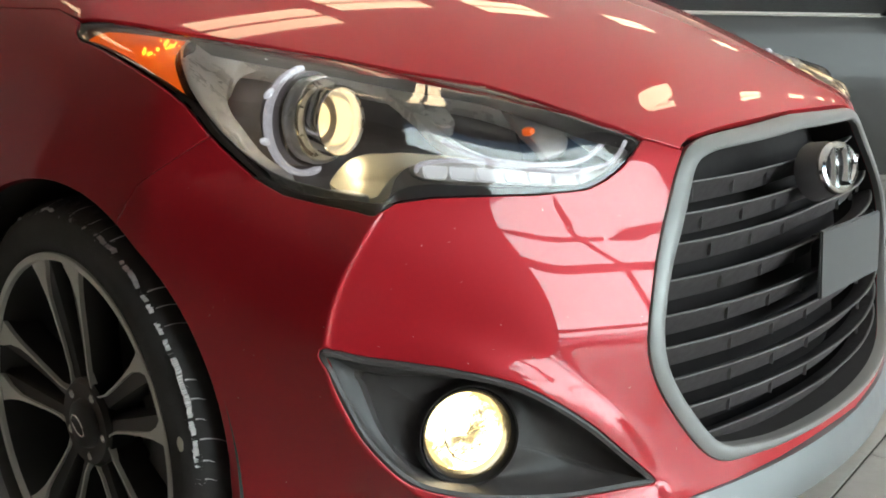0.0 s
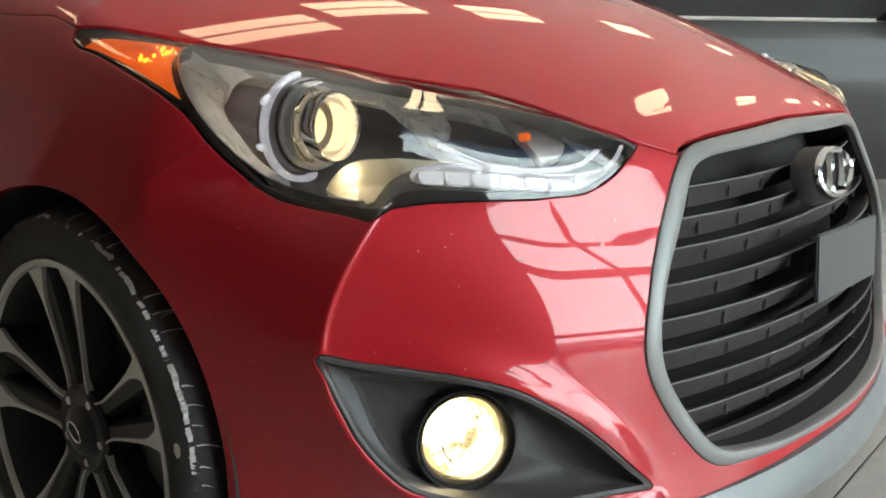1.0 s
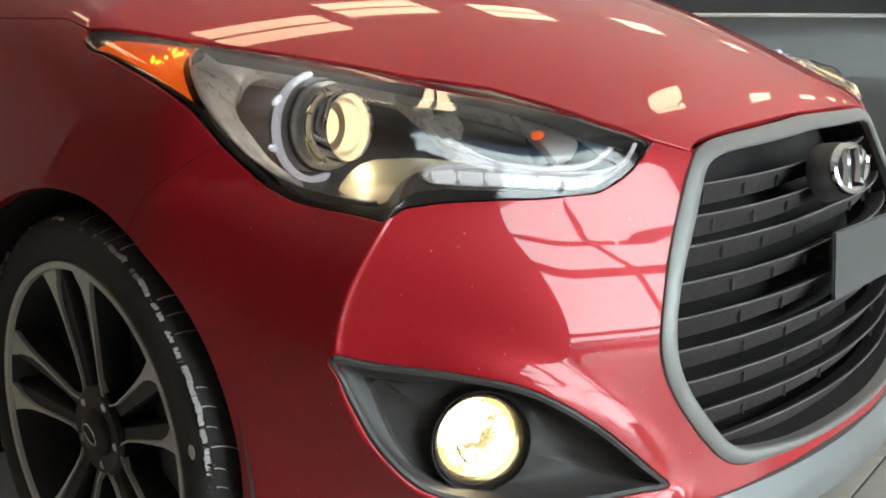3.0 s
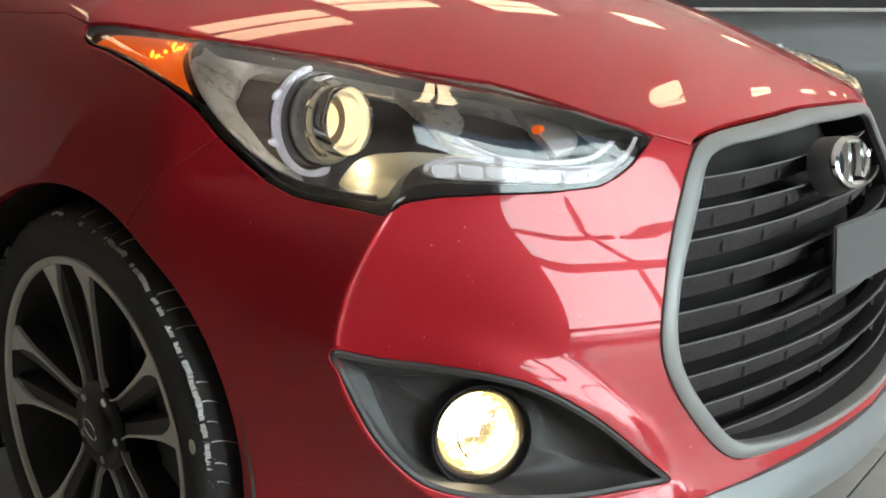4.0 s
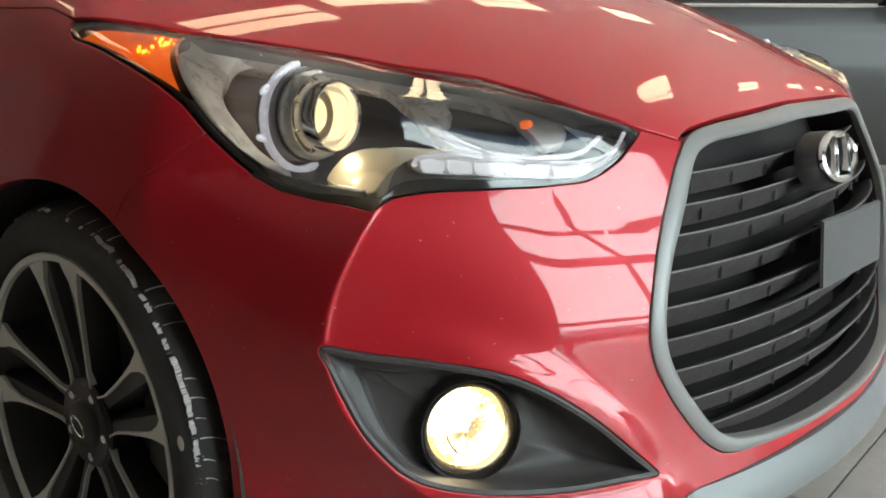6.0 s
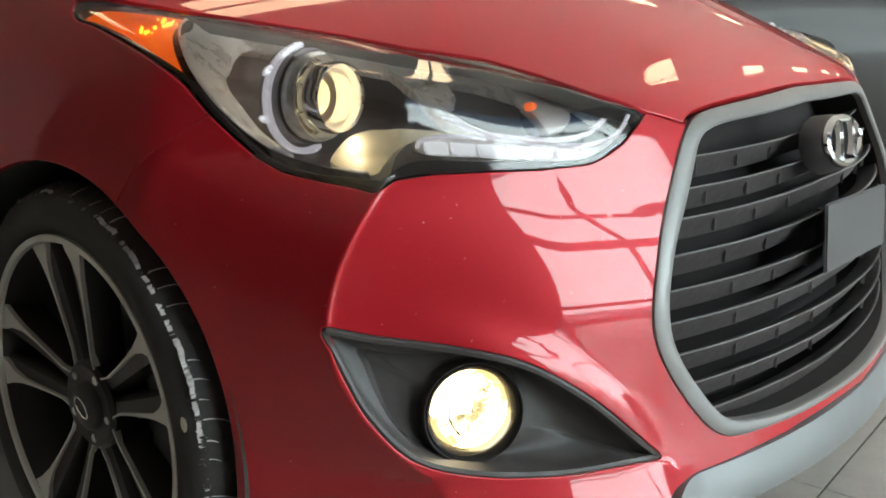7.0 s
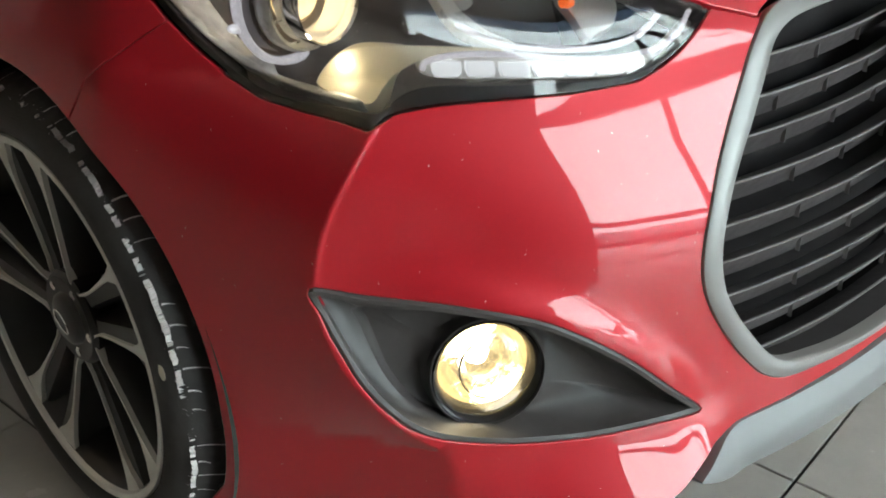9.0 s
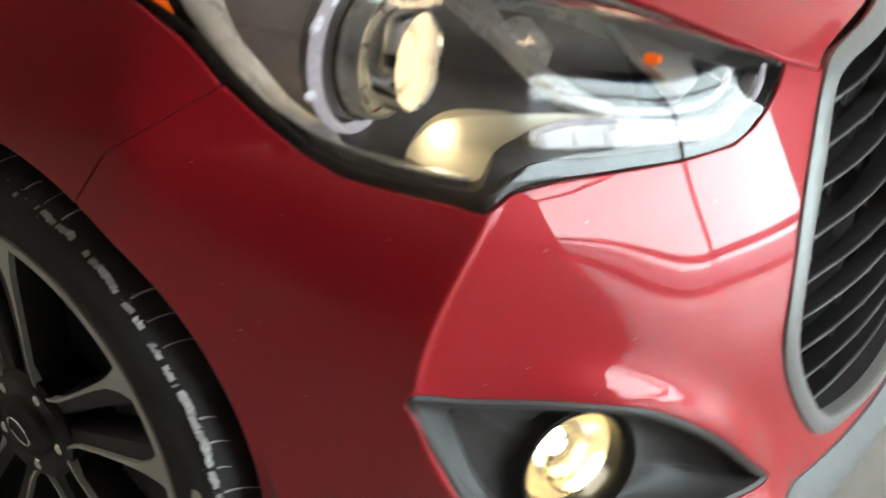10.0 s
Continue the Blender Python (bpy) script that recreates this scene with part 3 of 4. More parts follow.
for s in (-1, 1):
    pts = [BC + BX * (s * .030 + q * .014) + BZ * q * .027 + BN * (.006 - .003 * q * q) for q in np.linspace(-1, 1, 9)]
    tube(pts, [.0075 + .004 * abs(q) for q in np.linspace(-1, 1, 9)], "bar", CHROME, badge)

# number plate holder: blank
plate = tagged(part("number_plate", box(bmesh.new(), -.152, .152, -.003, .003, -.0505, .0505, .0025), material("plate_grey", (0.070, 0.074, 0.076), 0.45, vary=0.06, scale=8), smooth=False),
               "blank dark grey number plate on the grille", "number plate")
plate.matrix_world = pose(.004, -.758, .5265, -5, 2.5, 0)
part("bracket", box(bmesh.new(), -.05, .05, .0035, .045, -.03, .03), PLASTIC, plate, smooth=False)

# lip under the bumper
xs = np.linspace(-.527, .527, 71)


def lip_ring(x):
    t = min(1.0, (.527 - abs(x)) / .07)
    e = math.sin(t * math.pi / 2)
    y = float(front(x, .27))
    zt, zb = .236 + (.277 - .236) * min(1, (.527 - abs(x)) / .05), .234 - .012 * e
    return [(x, y + .012, zt + .001), (x, y - .001 * e, zt), (x, y - .010 * e, zt - (zt - zb) * .45), (x, y - .017 * e, zb + .004 * e), (x, y - .015 * e, zb - .004 * e), (x, y + .05, zb - .006), (x, y + .05, zt - .004)]


loft("front_lip", [lip_ring(x) for x in xs], material("lip_grey", (0.21, 0.22, 0.226), 0.45, 0.3, vary=0.05, scale=25, rough_vary=0.05), car, True, "light grey front lip")


# ---- headlamps ----
def pts_on(ab, level, sgn):
    p = on_body(np.array(ab), level)
    return p * (sgn, 1, 1)


BEZEL = [(-0.45, 0.423), (-0.457, 0.399), (-0.451, 0.356), (-0.442, 0.323), (-0.433, 0.302), (-0.416, 0.274), (-0.392, 0.245), (-0.367, 0.221), (-0.334, 0.198), (-0.299, 0.18), (-0.262, 0.164), (-0.237, 0.158), (-0.28, 0.183), (-0.309, 0.195), (-0.337, 0.212), (-0.36, 0.23), (-0.377, 0.251), (-0.391, 0.275), (-0.398, 0.302), (-0.402, 0.329), (-0.402, 0.366), (-0.392, 0.398), (-0.37, 0.412), (-0.334, 0.408), (-0.294, 0.398), (-0.251, 0.381), (-0.222, 0.361), (-0.203, 0.342), (-0.209, 0.357), (-0.226, 0.374), (-0.265, 0.396), (-0.323, 0.418), (-0.389, 0.430), (-0.425, 0.436)]
GOLD = [(-0.279, 0.184), (-0.27, 0.197), (-0.255, 0.207), (-0.235, 0.208), (-0.211, 0.206), (-0.182, 0.206), (-0.146, 0.206), (-0.113, 0.205), (-0.105, 0.203), (-0.147, 0.202), (-0.175, 0.198), (-0.185, 0.195), (-0.198, 0.189), (-0.209, 0.184), (-0.219, 0.174), (-0.227, 0.161), (-0.233, 0.158), (-0.25, 0.163), (-0.267, 0.173)]
TRAY = [(-0.183, 0.195), (-0.173, 0.198), (-0.147, 0.2), (-0.099, 0.201), (-0.043, 0.2), (0.002, 0.204), (0.041, 0.213), (0.072, 0.231), (0.102, 0.264), (0.106, 0.258), (0.084, 0.226), (0.061, 0.207), (0.028, 0.192), (-0.007, 0.186), (-0.08, 0.181), (-0.147, 0.18), (-0.178, 0.182), (-0.185, 0.186)]
AMBER = [(-0.581, 0.434), (-0.523, 0.443), (-0.459, 0.445), (-0.46, 0.391), (-0.459, 0.359), (-0.451, 0.319), (-0.444, 0.305), (-0.471, 0.329), (-0.519, 0.38), (-0.562, 0.417)]
PIPE = [(-0.149, 0.232), (-0.124, 0.218), (-0.097, 0.211), (-0.047, 0.211), (-0.002, 0.216), (0.03, 0.227), (0.051, 0.243), (0.07, 0.263)]
PIPE2 = [(-0.184, 0.184), (-0.179, 0.192), (-0.148, 0.198), (-0.101, 0.199), (-0.046, 0.197), (0.006, 0.202), (0.05, 0.214), (0.075, 0.232), (0.093, 0.258)]
TURN = [(-0.053, 0.332), (-0.037, 0.331), (-0.015, 0.308), (0.019, 0.279), (0.012, 0.244), (-0.011, 0.229), (-0.019, 0.225), (-0.035, 0.267)]
FIN = [(-0.221, 0.382), (-0.19, 0.355), (-0.163, 0.337), (-0.153, 0.299), (-0.144, 0.258), (-0.121, 0.23), (-0.089, 0.215), (-0.11, 0.212), (-0.142, 0.228), (-0.158, 0.256), (-0.174, 0.304), (-0.202, 0.343)]
BLADE = [(-0.157, 0.309), (-0.129, 0.315), (-0.123, 0.279), (-0.142, 0.267), (-0.152, 0.284)]
DIVIDER = [(-0.447, 0.417), (-0.456, 0.404), (-0.46, 0.372), (-0.455, 0.337), (-0.443, 0.303), (-0.432, 0.293), (-0.439, 0.313), (-0.447, 0.34), (-0.451, 0.373), (-0.443, 0.409)]
DRL_X = [(-.176, .192), (-.145, .193), (-.113, .193), (-.08, .194), (-.049, .195), (-.017, .198), (.017, .201), (.04, .206)]
GOLD_M = material("warm_bezel", (0.95, 0.87, 0.68), 0.30, 0.1, vary=0.08, scale=25)
TURN_M = material("turn_reflector", (0.78, 0.77, 0.75), 0.2, 0.6, vary=0.1, scale=60, bump=0.3, bump_scale=120)
BOWL = material("headlamp_black", (0.21, 0.188, 0.18), 0.30, vary=0.3, scale=30)
head_loop = resample(spline(HEAD_OUT, True, 4), 0.006)
seal_loop = resample(spline(SEAL_IN, True, 4), 0.006)
SK_LENS = skin(head_loop, level=.0015, gap=.003, depth=.004, step=.006, edge=.004)
SK_SEAL = skin(head_loop, [seal_loop], level=.0045, gap=.0032, depth=.02)
SK_BOWL = skin(head_loop, level=.085, gap=.004, depth=.0, lip=0.0)

def to_line(q, line):
    """Distance of points from a polyline in the drawing plane."""
    best = np.full(len(q), 9.0)
    for a, b in zip(line[:-1], line[1:]):
        t = np.clip(((q - a) @ (b - a)) / max(1e-12, (b - a) @ (b - a)), 0, 1)
        best = np.minimum(best, np.linalg.norm(q - a - t[:, None] * (b - a), axis=1))
    return best


def cover_place(ab, level=.0015):
    """The headlamp's clear cover: body surface, fuller towards its upper front edge."""
    ab = np.asarray(ab, float).reshape(-1, 2)
    up, low = to_line(ab, HEAD_OUT[0:11]), to_line(ab, HEAD_OUT[10:27])
    s = low / np.maximum(up + low, 1e-6)
    h = np.where(s < .75, (s / .75) ** 2.5, ((1 - s) / .25) ** 1.2)
    h = h * np.minimum(.30 * (up + low) * .5, 0.016) * ease((ab[:, 0] + .28) / .10) + .02 * np.exp(-((ab[:, 0] + .25) / .10) ** 2) * np.sin(np.pi * np.clip(s, 0, 1)) ** .6 * ease((up + low) / .06)
    return on_body(ab, level) + h[:, None] * np.array([-.30, -.80, .52])


def cover_normal(ab):
    ab = np.asarray(ab, float).reshape(-1, 2)
    e = 1.5e-3
    u = cover_place(ab + (e, 0)) - cover_place(ab - (e, 0))
    v = cover_place(ab + (0, e)) - cover_place(ab - (0, e))
    n = np.cross(u, v)
    n /= np.linalg.norm(n, axis=1)[:, None]
    return n * np.sign(-(n @ D))[:, None]


def inlay(loop, level, depth=.008, n=4):
    return skin(resample(spline(loop, True, n), 0.005), level=level, gap=0.0, step=.01, depth=depth, lip=.001)


lens_v, lens_f, lens_n = SK_LENS
lens_ab = drawn(lens_v)
whole_face = to_line(lens_ab, np.vstack([HEAD_OUT, HEAD_OUT[:1]])) > .0026
full_v = cover_place(lens_ab)
full_v = np.where((whole_face & ~np.isnan(full_v[:, 0]))[:, None], full_v, lens_v)
full_n = cover_normal(lens_ab)
full_n = np.where((whole_face & ~np.isnan(full_n[:, 0]))[:, None], full_n, lens_n)
SK_LENS = (full_v, lens_f, full_n)

def dish(loop, outer, inner, shallow, deep, depth):
    """An inlay that slopes from its shallow outer edge down to a deep inner edge."""
    level = .5 * (shallow + deep)
    v, f, n = inlay(loop, level, depth)
    q = drawn(v)
    far, close = to_line(q, np.array(outer)), to_line(q, np.array(inner))
    there = on_body(q, shallow + (deep - shallow) * far / np.maximum(far + close, 1e-6))
    move = there - on_body(q, level)
    return v + np.where(np.isnan(move), 0, move), f, None


SK_PARTS = [("bezel", dish(BEZEL, BEZEL[-2:] + BEZEL[:12], BEZEL[12:23], .008, .050, .02), SILVER, "silver inner bezel"), ("lower_bezel", inlay(GOLD, .020, .02), GOLD_M, "warm silver trim"),
            ("light_tray", inlay(TRAY, .022, .02), SILVER, "silver strip under the running light"), ("amber_reflector", inlay(AMBER, .012, .012), ORANGE, "orange corner reflector"),
            ("turn_reflector", inlay(TURN, .03, .01), TURN_M, "faceted mirror of the indicator"), ("fin", inlay(FIN, .036, .012), SILVER, "silver blade"), ("blade", inlay(BLADE, .034, .012, 2), SILVER, "small silver plate"), ("divider", inlay(DIVIDER, .010, .02), GLOSS_BLACK, "black strip beside the orange reflector")]


AMBER_GLOW = material("amber_glow", (1.0, 0.5, 0.03), 0.3, emit=(1.0, 0.42, 0.02), strength=0.55, vary=0.3, scale=200)
rng_h = random.Random(3)


def headlamp(sgn):
    flip = sgn < 0
    h = panel("headlamp", SK_BOWL, BOWL, car, flip=flip, label="lit headlamp with a clear cover")
    panel("lens", SK_LENS, LENS, h, flip=flip, label="clear plastic cover")
    panel("seal", SK_SEAL, PLASTIC, h, flip=flip)
    # side walls between seal and bowl
    a, b = on_body(head_loop, .006), on_body(offset_loop(head_loop, .004), .085)
    loft("side_wall", [a * (sgn, 1, 1), b * (sgn, 1, 1)], SILVER, h, True)
    for nm, sk, mt, lb in SK_PARTS:
        panel(nm, sk, mt, h, flip=flip, label=lb)
    for (ax, az), (bx, bz) in zip(DRL_X[:-1], DRL_X[1:]):
        quad = np.array([(ax + .002, az - .0005), (bx - .003, bz - .0005), (bx - .003, bz - .0125), (ax + .003, az - .0125)])
        panel("led_block", inlay(quad, .016, .012, 1), DRL, h, flip=flip)
    tube(pts_on(spline(PIPE, False, 5), .030, sgn), .0034, "light_pipe", HALO, h)
    tube(pts_on(spline(PIPE2, False, 5), .012, sgn), .0028, "light_pipe", HALO, h)
    # projector facing ahead
    ax = (0.02 * sgn, -1, 0.02)
    c = np.array([-.740 * sgn, -.354, .752])
    lathe([(.050, -.02), (.052, -.004), (.0495, .004), (.0465, .003), (.0455, -.02)], c, ax, 48, "projector_shroud", SILVER, h, "chrome shroud")
    lathe([(.0405, .0), (.0412, .026), (.0400, .030), (.0385, .0305), (.0372, .028)], c, ax, 48, "projector_bezel", CHROME, h, "chrome edge of the projector")
    lathe([(.0372, .0278), (.0362, .026), (.0345, .010), (.0325, -.008)], c, ax, 48, "projector_ring", GLOW_CHROME, h, "bright lit ring round the projector")
    lathe([(.0325, -.0082), (.026, -.012), (.0255, -.02)], c, ax, 48, "projector_gap", BOWL, h)
    lathe([(.0255, -.022), (.0245, -.014), (.021, -.0075), (.014, -.003), (.007, -.001), (.0005, -.0005)], c, ax, 36, "projector_lens", HID, h, "glowing warm projector lens")
    for t in range(0, 360, 45):
        w_ = Vector((math.cos(radians(t + 20)), 0, math.sin(radians(t + 20))))
        tube([Vector(c) + w_ * .0405 + Vector((0, -.006, 0)), Vector(c) + w_ * .049 + Vector((0, .002, 0))], .0012, "strut", CHROME, h, n=6)
    hc = c + (0, .026, -.003)
    lathe([(.0635, -.007), (.0655, -.002), (.0648, .003), (.0615, .005), (.0585, .003), (.0577, -.005)], hc, ax, 64, "halo_ring", HALO, h, "frosted half-ring light guide", start=-128 if sgn > 0 else 95, sweep=213)
    for t in (75, 31, -16):
        a_ = radians(t if sgn > 0 else 180 - t)
        q_ = hc + np.array([-math.cos(a_), 0, math.sin(a_)]) * (.068 if t < 60 else .061)
        b_ = bmesh.new()
        bmesh.ops.create_uvsphere(b_, u_segments=12, v_segments=8, radius=1.0, matrix=Matrix.Translation(q_) @ Matrix.Rotation(-a_, 4, "Y") @ Matrix.Diagonal((.009 if t < 60 else .006, .004, .0045, 1)))
        part("clip", b_, HALO, h)
    lathe([(.0555, -.03), (.0555, .0), (.047, .0)], c + (0, .016, 0), ax, 40, "cup", BOWL, h)
    bulb = on_body([(-.035, .261)], .022)[0] * (sgn, 1, 1)
    lathe([(.0055, -.008), (.0055, .002), (.004, .006), (.0005, .007)], bulb, (-.3 * sgn, -.9, .2), 20, "indicator_bulb", ORANGE, h, "orange bulb")
    # added glowing bulbs: bright spots that also light the bezels
    for (ba, bb), lv, mt_, sz in (((-0.255, 0.195), .012, FILL_BULB, (.0042, .0042, .0055)), ((-0.339, 0.301), .018, FILL_BULB_COOL, (.0022, .0022, .0075)), ((-0.351, 0.392), .018, FILL_BULB_COOL, (.006, .003, .0022))):
        g_ = bmesh.new()
        bmesh.ops.create_uvsphere(g_, u_segments=14, v_segments=8, radius=1.0, matrix=Matrix.Translation(on_body([(ba, bb)], lv)[0] * (sgn, 1, 1)) @ Matrix.Diagonal((*sz, 1)))
        part("marker_bulb", g_, mt_, h, "small glowing bulb added to light the bezel")
    for k in range(22):
        u_ = rng_h.gauss(0, .45)
        ba, bb, sx = -.481 + .020 * u_ + rng_h.gauss(0, .006), .402 + .019 * u_ + rng_h.gauss(0, .006), rng_h.uniform(.0016, .005)
        g_ = bmesh.new()
        bmesh.ops.create_icosphere(g_, subdivisions=2, radius=1.0, matrix=Matrix.Translation(on_body([(ba, bb)], .011)[0] * (sgn, 1, 1)) @ Matrix.Rotation(.6 * sgn, 4, "Z") @ Matrix.Diagonal((sx, sx * .5, sx * .8, 1)))
        for v_ in g_.verts:
            v_.co += Vector((rng_h.uniform(-1, 1), rng_h.uniform(-1, 1), rng_h.uniform(-1, 1))) * sx * .12
        part("marker_facet", g_, AMBER_GLOW, h, "lit yellow facet of the marker light", smooth=False)
    return h


headlamp(1)
headlamp(-1)


# ---- fog lamps ----
fog_loop = resample(spline(FOG_OUT, True, 8), 0.005)
FOG_C = np.array([-.697, -.540, .399])
FOG_AX = np.array([-.60, -.79, .13]) / np.linalg.norm([-.60, -.79, .13])


def fog_lamp(sgn):
    s3 = np.array([sgn, 1, 1])
    o = on_body(fog_loop, .002)
    nb = outward(o)
    u = np.cross(FOG_AX, [0, 0, 1]); u /= np.linalg.norm(u)
    v = np.cross(u, FOG_AX)
    ang = []
    for q in o:
        d = q - FOG_C
        ang.append(math.atan2(d @ v, d @ u))
    ang = np.unwrap(np.array(ang))
    ring = lambda r, a: np.array([FOG_C + FOG_AX * a + (u * math.cos(t) + v * math.sin(t)) * r for t in ang])
    rim_ring = ring(.062, .004)
    inn = on_body(offset_loop(fog_loop, .007), .003)
    n2 = outward(inn)
    rows = [o - nb * .012, o - nb * .001, o * .6 + inn * .4 + nb * .001, inn, inn - n2 * .012 + (rim_ring - inn) * .02]
    outer_side = ease(((FOG_C[0] - inn[:, 0]) - .035) / .035)
    for t in (.10, .20, .29, .33, .37, .41, .5, .6, .7, .8, .92):
        e = t * t * (3 - 2 * t)
        sink = (.018 * math.sin(math.pi * t) ** 0.8) * (1 - outer_side) + outer_side * (.004 + .030 * float(ease((t - .30) / .10)) * (1 - t) ** .8)
        sink = sink[:, None]
        rows.append(inn * (1 - t) + rim_ring * t - (n2 * (1 - t) + FOG_AX * t) * (.012 * (1 - t) + sink))
    rows += [rim_ring, ring(.0605, .014), ring(.0590, .0155), ring(.0575, .013), ring(.055, -.02)]
    fl = loft("fog_lamp", [r * s3 for r in rows], PLASTIC, car, True, "lit round fog lamp in a black scooped surround")
    ax, c = FOG_AX * s3, FOG_C * s3
    lathe([(.0580, -.006), (.0578, .012), (.0560, .0145), (.0530, .012), (.0500, .006), (.0488, .0), (.0485, -.03)], c, ax, 48, "trim_ring", GLOSS_BLACK, fl)
    lathe([(.0486, -.004), (.0470, -.014), (.041, -.026), (.030, -.035), (.019, -.041), (.010, -.043)], c - ax * .009, ax, 48, "reflector", REFLECTOR, fl, "gold-lit mirror bowl")
    lathe([(.0005, .0), (.010, -.002), (.0135, -.010), (.0135, -.03), (.009, -.03)], c - ax * .026, ax, 24, "bulb", WARM, fl, "glaring warm bulb")
    lathe([(.0487, .000), (.042, .005), (.030, .009), (.015, .0115), (.0005, .012)], c, ax, 48, "cover", LENS, fl, "clear cover")
    un, vn = u * s3, v * s3
    arc = [c + ax * .004 + (un * math.cos(radians(t)) + vn * math.sin(radians(t))) * .034 - un * .007 for t in range(-100, 66, 6)]
    tube(arc, .0011, "shield_wire", GLOSS_BLACK, fl, n=6)
    return fl


fog_lamp(1)
fog_lamp(-1)


# ---- wheels ----
def wheel(sgn, steer):
    w = new("wheel")
    w.parent = car
    w.matrix_world = pose(-.868 * sgn, 0, .314, 0, 0, steer if sgn > 0 else 180 + steer)
    AX = (-1, 0, 0)
    O = (0, 0, 0)
    rng = random.Random(4)
    # tyre with cut tread
    prof = [(.238, -.004), (.2445, .004), (.250, .0105), (.262, .0145), (.278, .0135), (.292, .007), (.3015, -.002), (.3075, -.012), (.3115, -.024), (.3135, -.04),
            (.3145, -.062), (.3085, -.064), (.3085, -.072), (.3145, -.074), (.3150, -.10), (.3090, -.102), (.3090, -.110), (.3150, -.112), (.3145, -.15), (.311, -.18), (.29, -.20), (.238, -.2)]
    n = 240
    rings = []
    for r, a in prof:
        row = []
        for k in range(n):
            t = 2 * math.pi * k / n
            rr = r
            skew = int((-a) * 60)
            if -.062 < a < -.004 and (k + skew) % 3 == 0:
                rr -= .0055
            if -.19 < a < -.072 and (k * 1 + skew) % 6 == 3:
                rr -= .005
            row.append((-a, math.cos(t) * rr, math.sin(t) * rr))
        rings.append(row)
    loft("tyre", rings, RUBBER, w, True, "black tyre with snow in its tread")
    # snow packed along the shoulder
    bm = bmesh.new()
    prev = None
    slow, fast = 0.5, 0.0
    for k in range(1440):
        t = radians(k * .25)
        slow = .95 * slow + rng.uniform(-.34, .345)
        fast = .6 * fast + rng.uniform(-.5, .5)
        wide = min(.0052, max(.0003 if slow > .1 else 0, -.0004 + .0016 * slow + .0016 * fast))
        if wide > .0002:
            r0 = .2985 + .0020 * math.sin(k * .043) + .0014 * math.sin(k * .19 + 1) + rng.uniform(-.0016, .0016)
            lift = .0012 + .4 * wide
            q = [bm.verts.new((-.0058 - lift * .3, math.cos(t) * (r0 - wide), math.sin(t) * (r0 - wide))), bm.verts.new((-.0042 - lift, math.cos(t) * r0, math.sin(t) * r0)),
                 bm.verts.new((-.0008 + .2 * wide, math.cos(t) * (r0 + wide + .001), math.sin(t) * (r0 + wide + .001)))]
            if prev:
                bm.faces.new((prev[0], q[0], q[1], prev[1]))
                bm.faces.new((prev[1], q[1], q[2], prev[2]))
            prev = q
        else:
            prev = None
    for _ in range(420):
        t, rr, w_ = rng.uniform(0, 2 * math.pi), rng.gauss(.299, .0026), rng.uniform(.0003, .0009)
        x_ = float(np.interp(rr, (.278, .292, .3015, .3075), (-.0150, -.0085, .0005, .0105)))
        bm.faces.new([bm.verts.new((x_ - .0004, math.cos(t + a_ * w_ / rr) * (rr + b_ * w_), math.sin(t + a_ * w_ / rr) * (rr + b_ * w_))) for a_, b_ in ((-1, -.4), (.2, -1), (1, .3), (-.1, 1))])
    for k in range(0, 240, 3):
        if rng.random() < .25:
            continue
        t0, length, hw = 2 * math.pi * (k + rng.uniform(-.25, .25)) / 240, rng.uniform(.008, .046), rng.uniform(.0003, .0011)
        prev = None
        for s_ in np.linspace(0, 1, 6):
            a = .001 + length * s_
            r = float(np.interp(a, (.002, .012, .024, .04, .062), (.3026, .3083, .3123, .3143, .3153)))
            t, w_ = t0 + .10 * s_ * s_ * length / .04 * .5, hw * (1 - .7 * s_) / .31 + rng.uniform(0, .0008)
            q = [bm.verts.new((a, math.cos(t - w_) * r, math.sin(t - w_) * r)), bm.verts.new((a, math.cos(t + w_) * r, math.sin(t + w_) * r))]
            if prev:
                bm.faces.new((prev[0], q[0], q[1], prev[1]))
            prev = q
    sn = part("snow", bm, SNOW, w, "dirty white snow on the tyre's shoulder", smooth=False)
    sn["kind"] = "stuff"
    bm = bmesh.new()
    t = radians(77)
    bmesh.ops.create_uvsphere(bm, u_segments=14, v_segments=8, radius=1.0, matrix=Matrix.Translation((-.0128, -math.sin(t) * .281, math.cos(t) * .281)) @ Matrix.Diagonal((.0012, .0075, .0095, 1)))
    part("sticker_dot", bm, material("cream_dot", (0.72, 0.70, 0.58), 0.6, vary=0.1), w, "cream paint dot")
    # rim
    lathe([(.2445, .003), (.2435, .0085), (.2385, .0095), (.2345, .008), (.2325, .002)], O, AX, 96, "rim_lip", MACHINED, w, "machined silver rim edge")
    lathe([(.2335, .003), (.229, -.012), (.222, -.03), (.215, -.10), (.22, -.19)], O, AX, 64, "rim_barrel", RIM_DARK, w)
    lathe([(.145, -.075), (.145, -.083), (.05, -.083), (.05, -.065), (.0005, -.065)], O, AX, 48, "brake_disc", material("disc_steel", (0.13, 0.125, 0.12), 0.5, 0.7, vary=0.2, scale=30), w)
    caliper = [[(.085 + d, -math.sin(radians(a)) * r, math.cos(radians(a)) * r) for r, d in ((.100, .0), (.100, -.034), (.150, -.038), (.172, -.030), (.178, .0))] for a in range(58, 118, 6)]
    loft("brake_caliper", caliper, material("caliper_grey", (0.10, 0.098, 0.095), 0.55, 0.3, vary=0.3, scale=40), w, True, "dull grey brake caliper")
